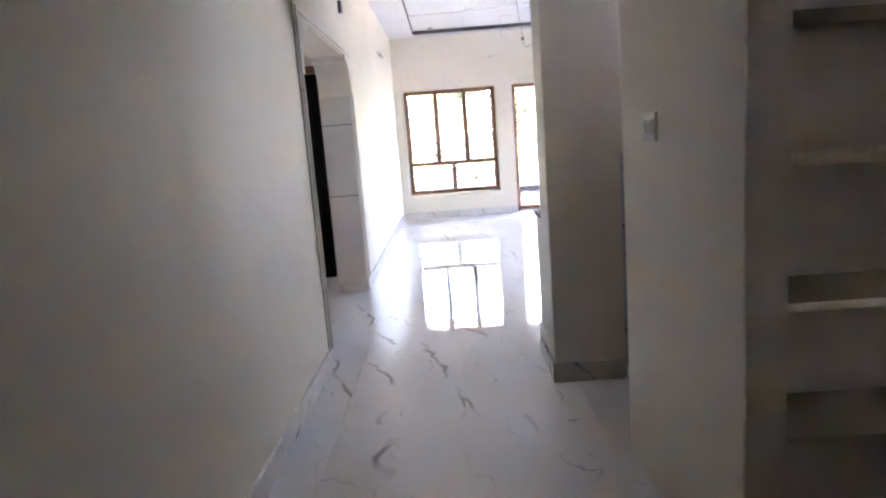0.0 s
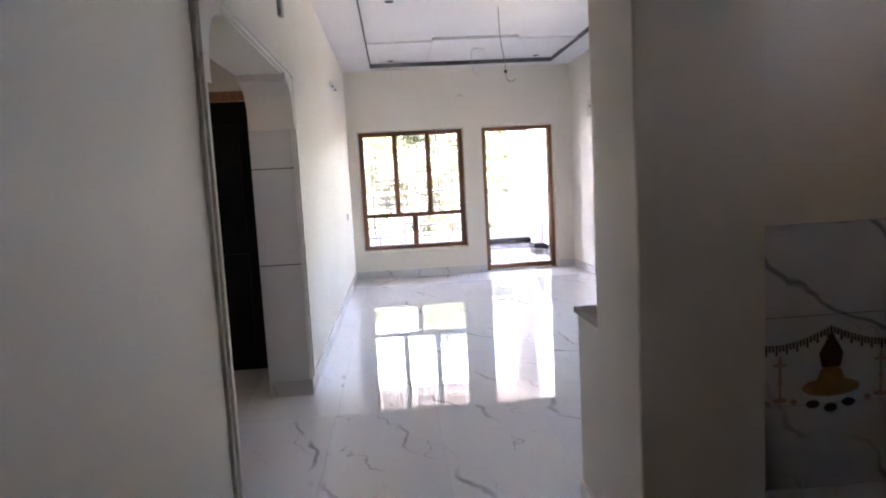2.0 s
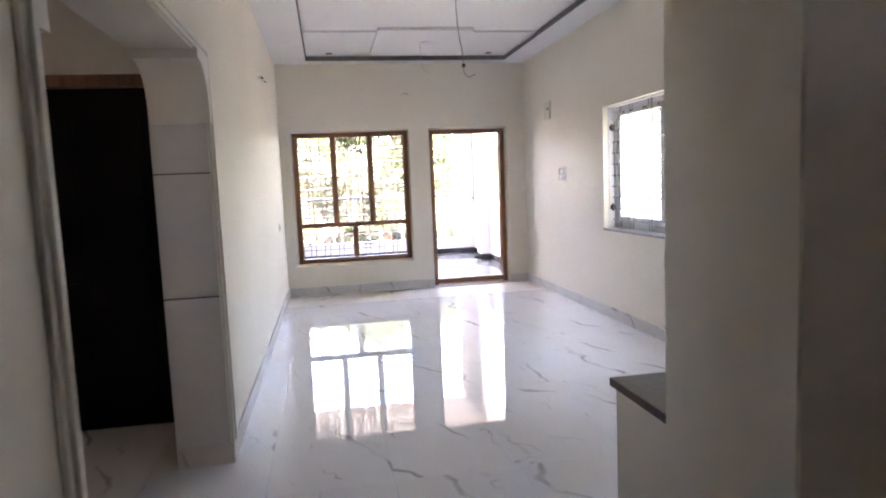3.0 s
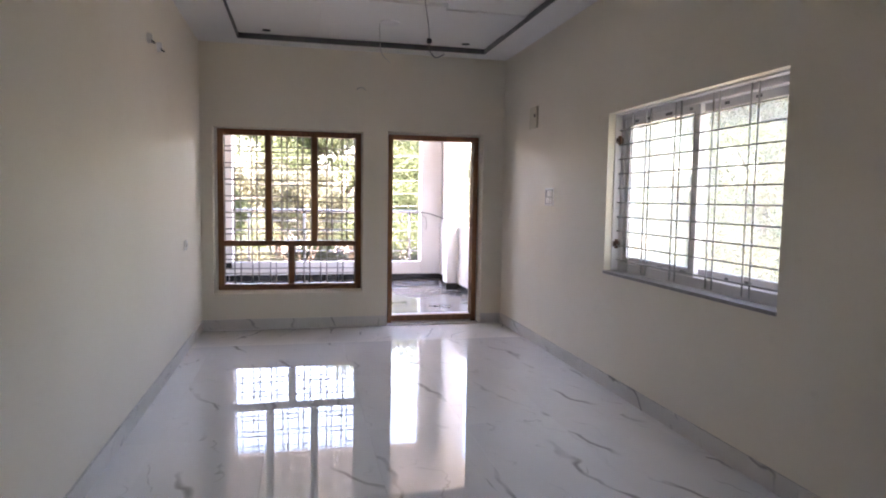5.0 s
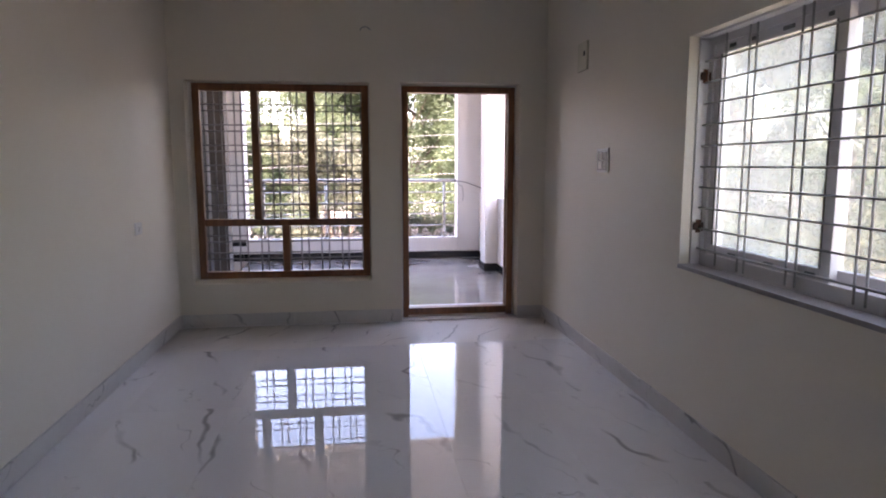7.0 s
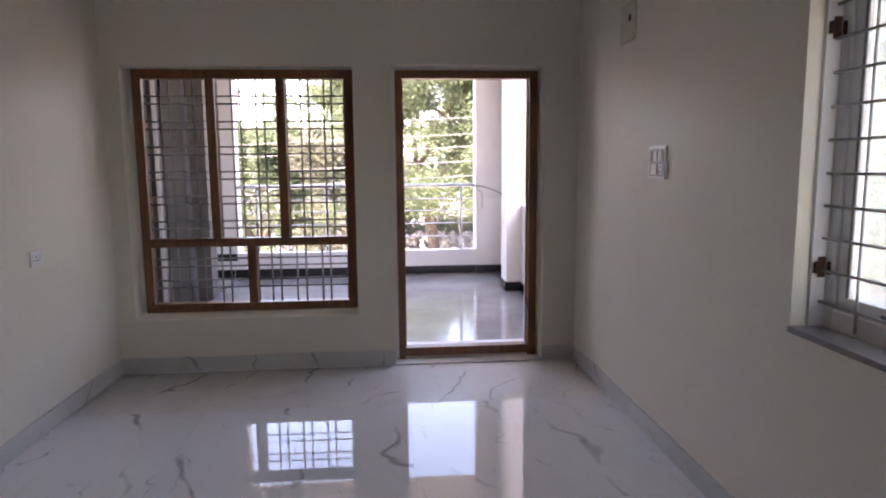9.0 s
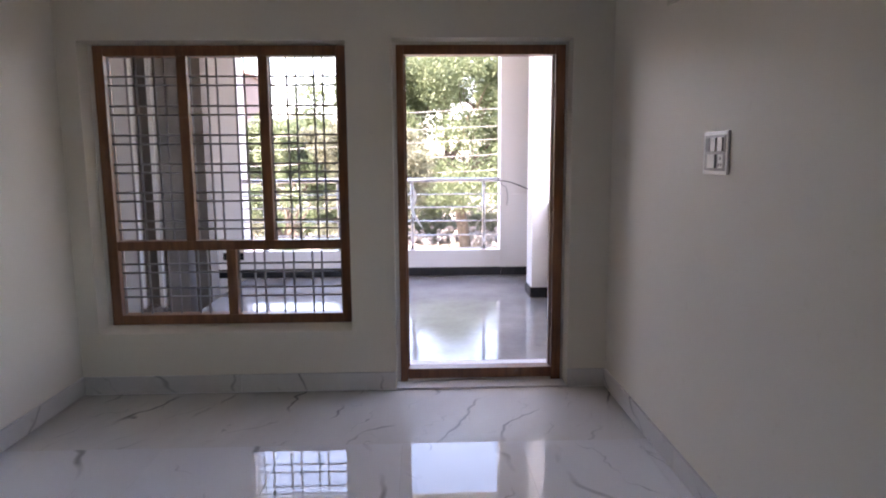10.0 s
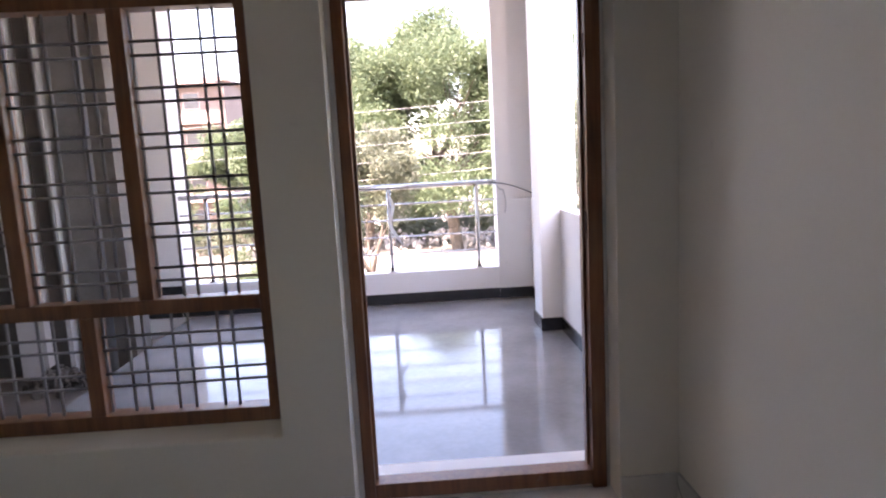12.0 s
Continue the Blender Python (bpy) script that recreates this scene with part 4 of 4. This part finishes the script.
rr = random.Random(21)
bush_row("low dusty shrubs beyond the rubble heap", [(u, w, gz(u, w) + rr.uniform(0.2, 1.2), rr.uniform(0.8, 1.7)) for u, w in [(rr.uniform(-16, 18), rr.uniform(46.5, 54)) for _ in range(90)]], M_LEAF2, 31, 40000, 0.16)
bush_row("low green shrubs beside the olive tree", [(u, w, gz(u, w) + rr.uniform(0.4, 2.2), rr.uniform(0.4, 0.8)) for u, w in [(rr.uniform(-5.5, 0.6), rr.uniform(24.5, 28.0)) for _ in range(20)]], M_LEAF, 35, 12000, 0.09)
bush_row("low green shrubs beside the house", [(u, w, gz(u, w) + rr.uniform(0.1, 0.9), rr.uniform(0.6, 1.5)) for u, w in [(rr.uniform(11, 19), rr.uniform(6, 28)) for _ in range(46)]], M_LEAF, 32, 22000, 0.10)
bush_row("distant line of green woods", [(rr.uniform(-70, 80), rr.uniform(62, 85), GZ + rr.uniform(2, 6), rr.uniform(3, 5)) for _ in range(70)], M_LEAF, 33, 16000, 0.5)
bush_row("distant woods beside the house", [(rr.uniform(45, 70), rr.uniform(-20, 60), GZ + rr.uniform(2, 6), rr.uniform(3, 5)) for _ in range(50)], M_LEAF, 34, 12000, 0.5)

stones = tagged(new("stone_heap"), "long heap of pale rubble and stones beside the road", "rubble", kind="stuff")
bm = bmesh.new()
for k in range(420):
    x, y = rr.uniform(-5, 12), 45.4 + rr.gauss(0, 1.0)
    s = rr.uniform(0.15, 0.5)
    z = gz(x, y) + 0.1 + max(0, 1.3 - abs(y - 45.4)) * rr.random() * 0.8
    bmesh.ops.create_icosphere(bm, subdivisions=1, radius=0.55, matrix=Matrix.Translation((x, y, z)) @ Euler((rr.random() * 3, rr.random() * 3, 0)).to_matrix().to_4x4() @ Matrix.Diagonal((s, s * rr.uniform(0.6, 1.1), s * rr.uniform(0.5, 0.9), 1)))
part("stones", bm, M_ROCK, stones)

for z in (1.12, 1.5, 1.88, 2.2, 2.62):
    pts = [(-30 + 10 * k, 23.0 + 0.02 * k, z + 0.045 * (k * 10 - 33) + 0.0006 * (k * 10 - 36) ** 2 * 0.4) for k in range(8)]
    cable("overhead_wire", "pale overhead power line along the road", pts, 0.006, M_OWIRE)


def apartment(x, y, w, d, storeys, mat, label):
    t = thing("apartment_building", label, "building", at=(x, y, GZ - 0.1))
    hgt = storeys * 3.0
    part("wall", boxes((-w / 2, 0, 0, w / 2, d, hgt)), mat, t)
    part("roof", boxes((-w / 2 - 0.3, -0.3, hgt, w / 2 + 0.3, d + 0.3, hgt + 0.25), (-w / 2, 0, hgt + 0.25, -w / 2 + 1.6, 2, hgt + 1.6)), M_PINK, t)
    for s in range(storeys):
        part("balcony", boxes((-w / 2 + 0.3, -1.1, s * 3 + 2.75, w / 2 - 0.3, 0.0, s * 3 + 2.95), (-w / 2 + 0.3, -1.1, s * 3 + 2.95, w / 2 - 0.3, -1.0, s * 3 + 3.6) if s < storeys - 1 else (-w / 2, -1.1, s * 3 + 2.95, w / 2, -1.0, s * 3 + 3.05)), M_PINK, t)
        for k in range(int(w // 2.6)):
            xx = -w / 2 + 1.0 + k * 2.6
            win = part("window", boxes((xx, -0.06, s * 3 + 0.9, xx + 1.3, 0.02, s * 3 + 2.2)), M_PINK, t)
            part("pane", boxes((xx + 0.08, -0.075, s * 3 + 0.98, xx + 1.22, -0.055, s * 3 + 2.12)), M_DARKWIN, win)
    return t


apartment(-18.0, 60.0, 12.0, 9.0, 4, M_BRICK, "red-brown four-storey apartment block behind trees")

# ---- floor tiles and skirting pieces ----
tm = bmesh.new()
bx(tm, -0.2997, -0.5997, -0.012, 0.2997, 0.5997, 0.0, bev=0.0005)
tile_mesh = bpy.data.meshes.new("floor_tile")
tm.to_mesh(tile_mesh)
tm.free()
tile_mesh.materials.append(M_FLOOR)
rr = random.Random(4)
for i in range(10):
    for j in range(11):
        x, y = -1.9 + 0.6 * i, -1.3 + 1.2 * j
        if y + 0.6 > YO + 0.15:
            continue
        o = new("floor_tile", tile_mesh)
        o.location = (x, y, rr.uniform(-0.0004, 0.0))
        o.rotation_euler = (rr.uniform(-0.0006, 0.0006), rr.uniform(-0.0006, 0.0006), 0)
        o.parent = floor
# narrow closing row in the doorway end
o = part("floor_tile", boxes((-0.2, 11.001 - 0.1, -0.012, XR + 0.1, YO - 0.021, -0.0005)), M_FLOOR, floor)

base = tagged(new("baseboard"), "grey-white marble skirting with dark veins along the walls", "baseboard", kind="structure")


def skirt(x0, y0, x1, y1, out, length=1.2, h=0.108):
    """A run of skirting pieces from one point to another, standing out on the given side."""
    p, q = Vector((x0, y0)), Vector((x1, y1))
    n = max(1, math.ceil((q - p).length / length - 0.05))
    for k in range(n):
        a, c = p + (q - p) * (k / n), p + (q - p) * ((k + 1) / n)
        lo = (min(a.x, c.x, a.x + out[0] * 0.013, c.x + out[0] * 0.013), min(a.y, c.y, a.y + out[1] * 0.013, c.y + out[1] * 0.013))
        hi = (max(a.x, c.x, a.x + out[0] * 0.013, c.x + out[0] * 0.013), max(a.y, c.y, a.y + out[1] * 0.013, c.y + out[1] * 0.013))
        g = 0.0008
        part("skirting_piece", boxes((lo[0] + (g if not out[0] else 0), lo[1] + (g if not out[1] else 0), 0.0, hi[0] - (g if not out[0] else 0), hi[1] - (g if not out[1] else 0), h), bev=0.002), M_SKIRT, base)


skirt(0, A1 + 0.01, 0, YF, (1, 0))
skirt(0.014, YF, D0, YF, (0, -1))
skirt(D1, YF, XR - 0.014, YF, (0, -1))
skirt(XR, 4.05, XR, YF, (-1, 0))
skirt(-0.27, A1, 0.013, A1, (0, -1))
skirt(X_STUB - 0.001, Y_STUB, 1.66, Y_STUB, (0, -1))
skirt(X_STUB + 0.012, Y_STUB, X_STUB + 0.012, Y_CTR - 0.02, (-1, 0))
skirt(1.327, Y_CTR, 1.327, 4.022, (-1, 0))
skirt(0, -1.8, 0, A0 - 0.08, (1, 0))
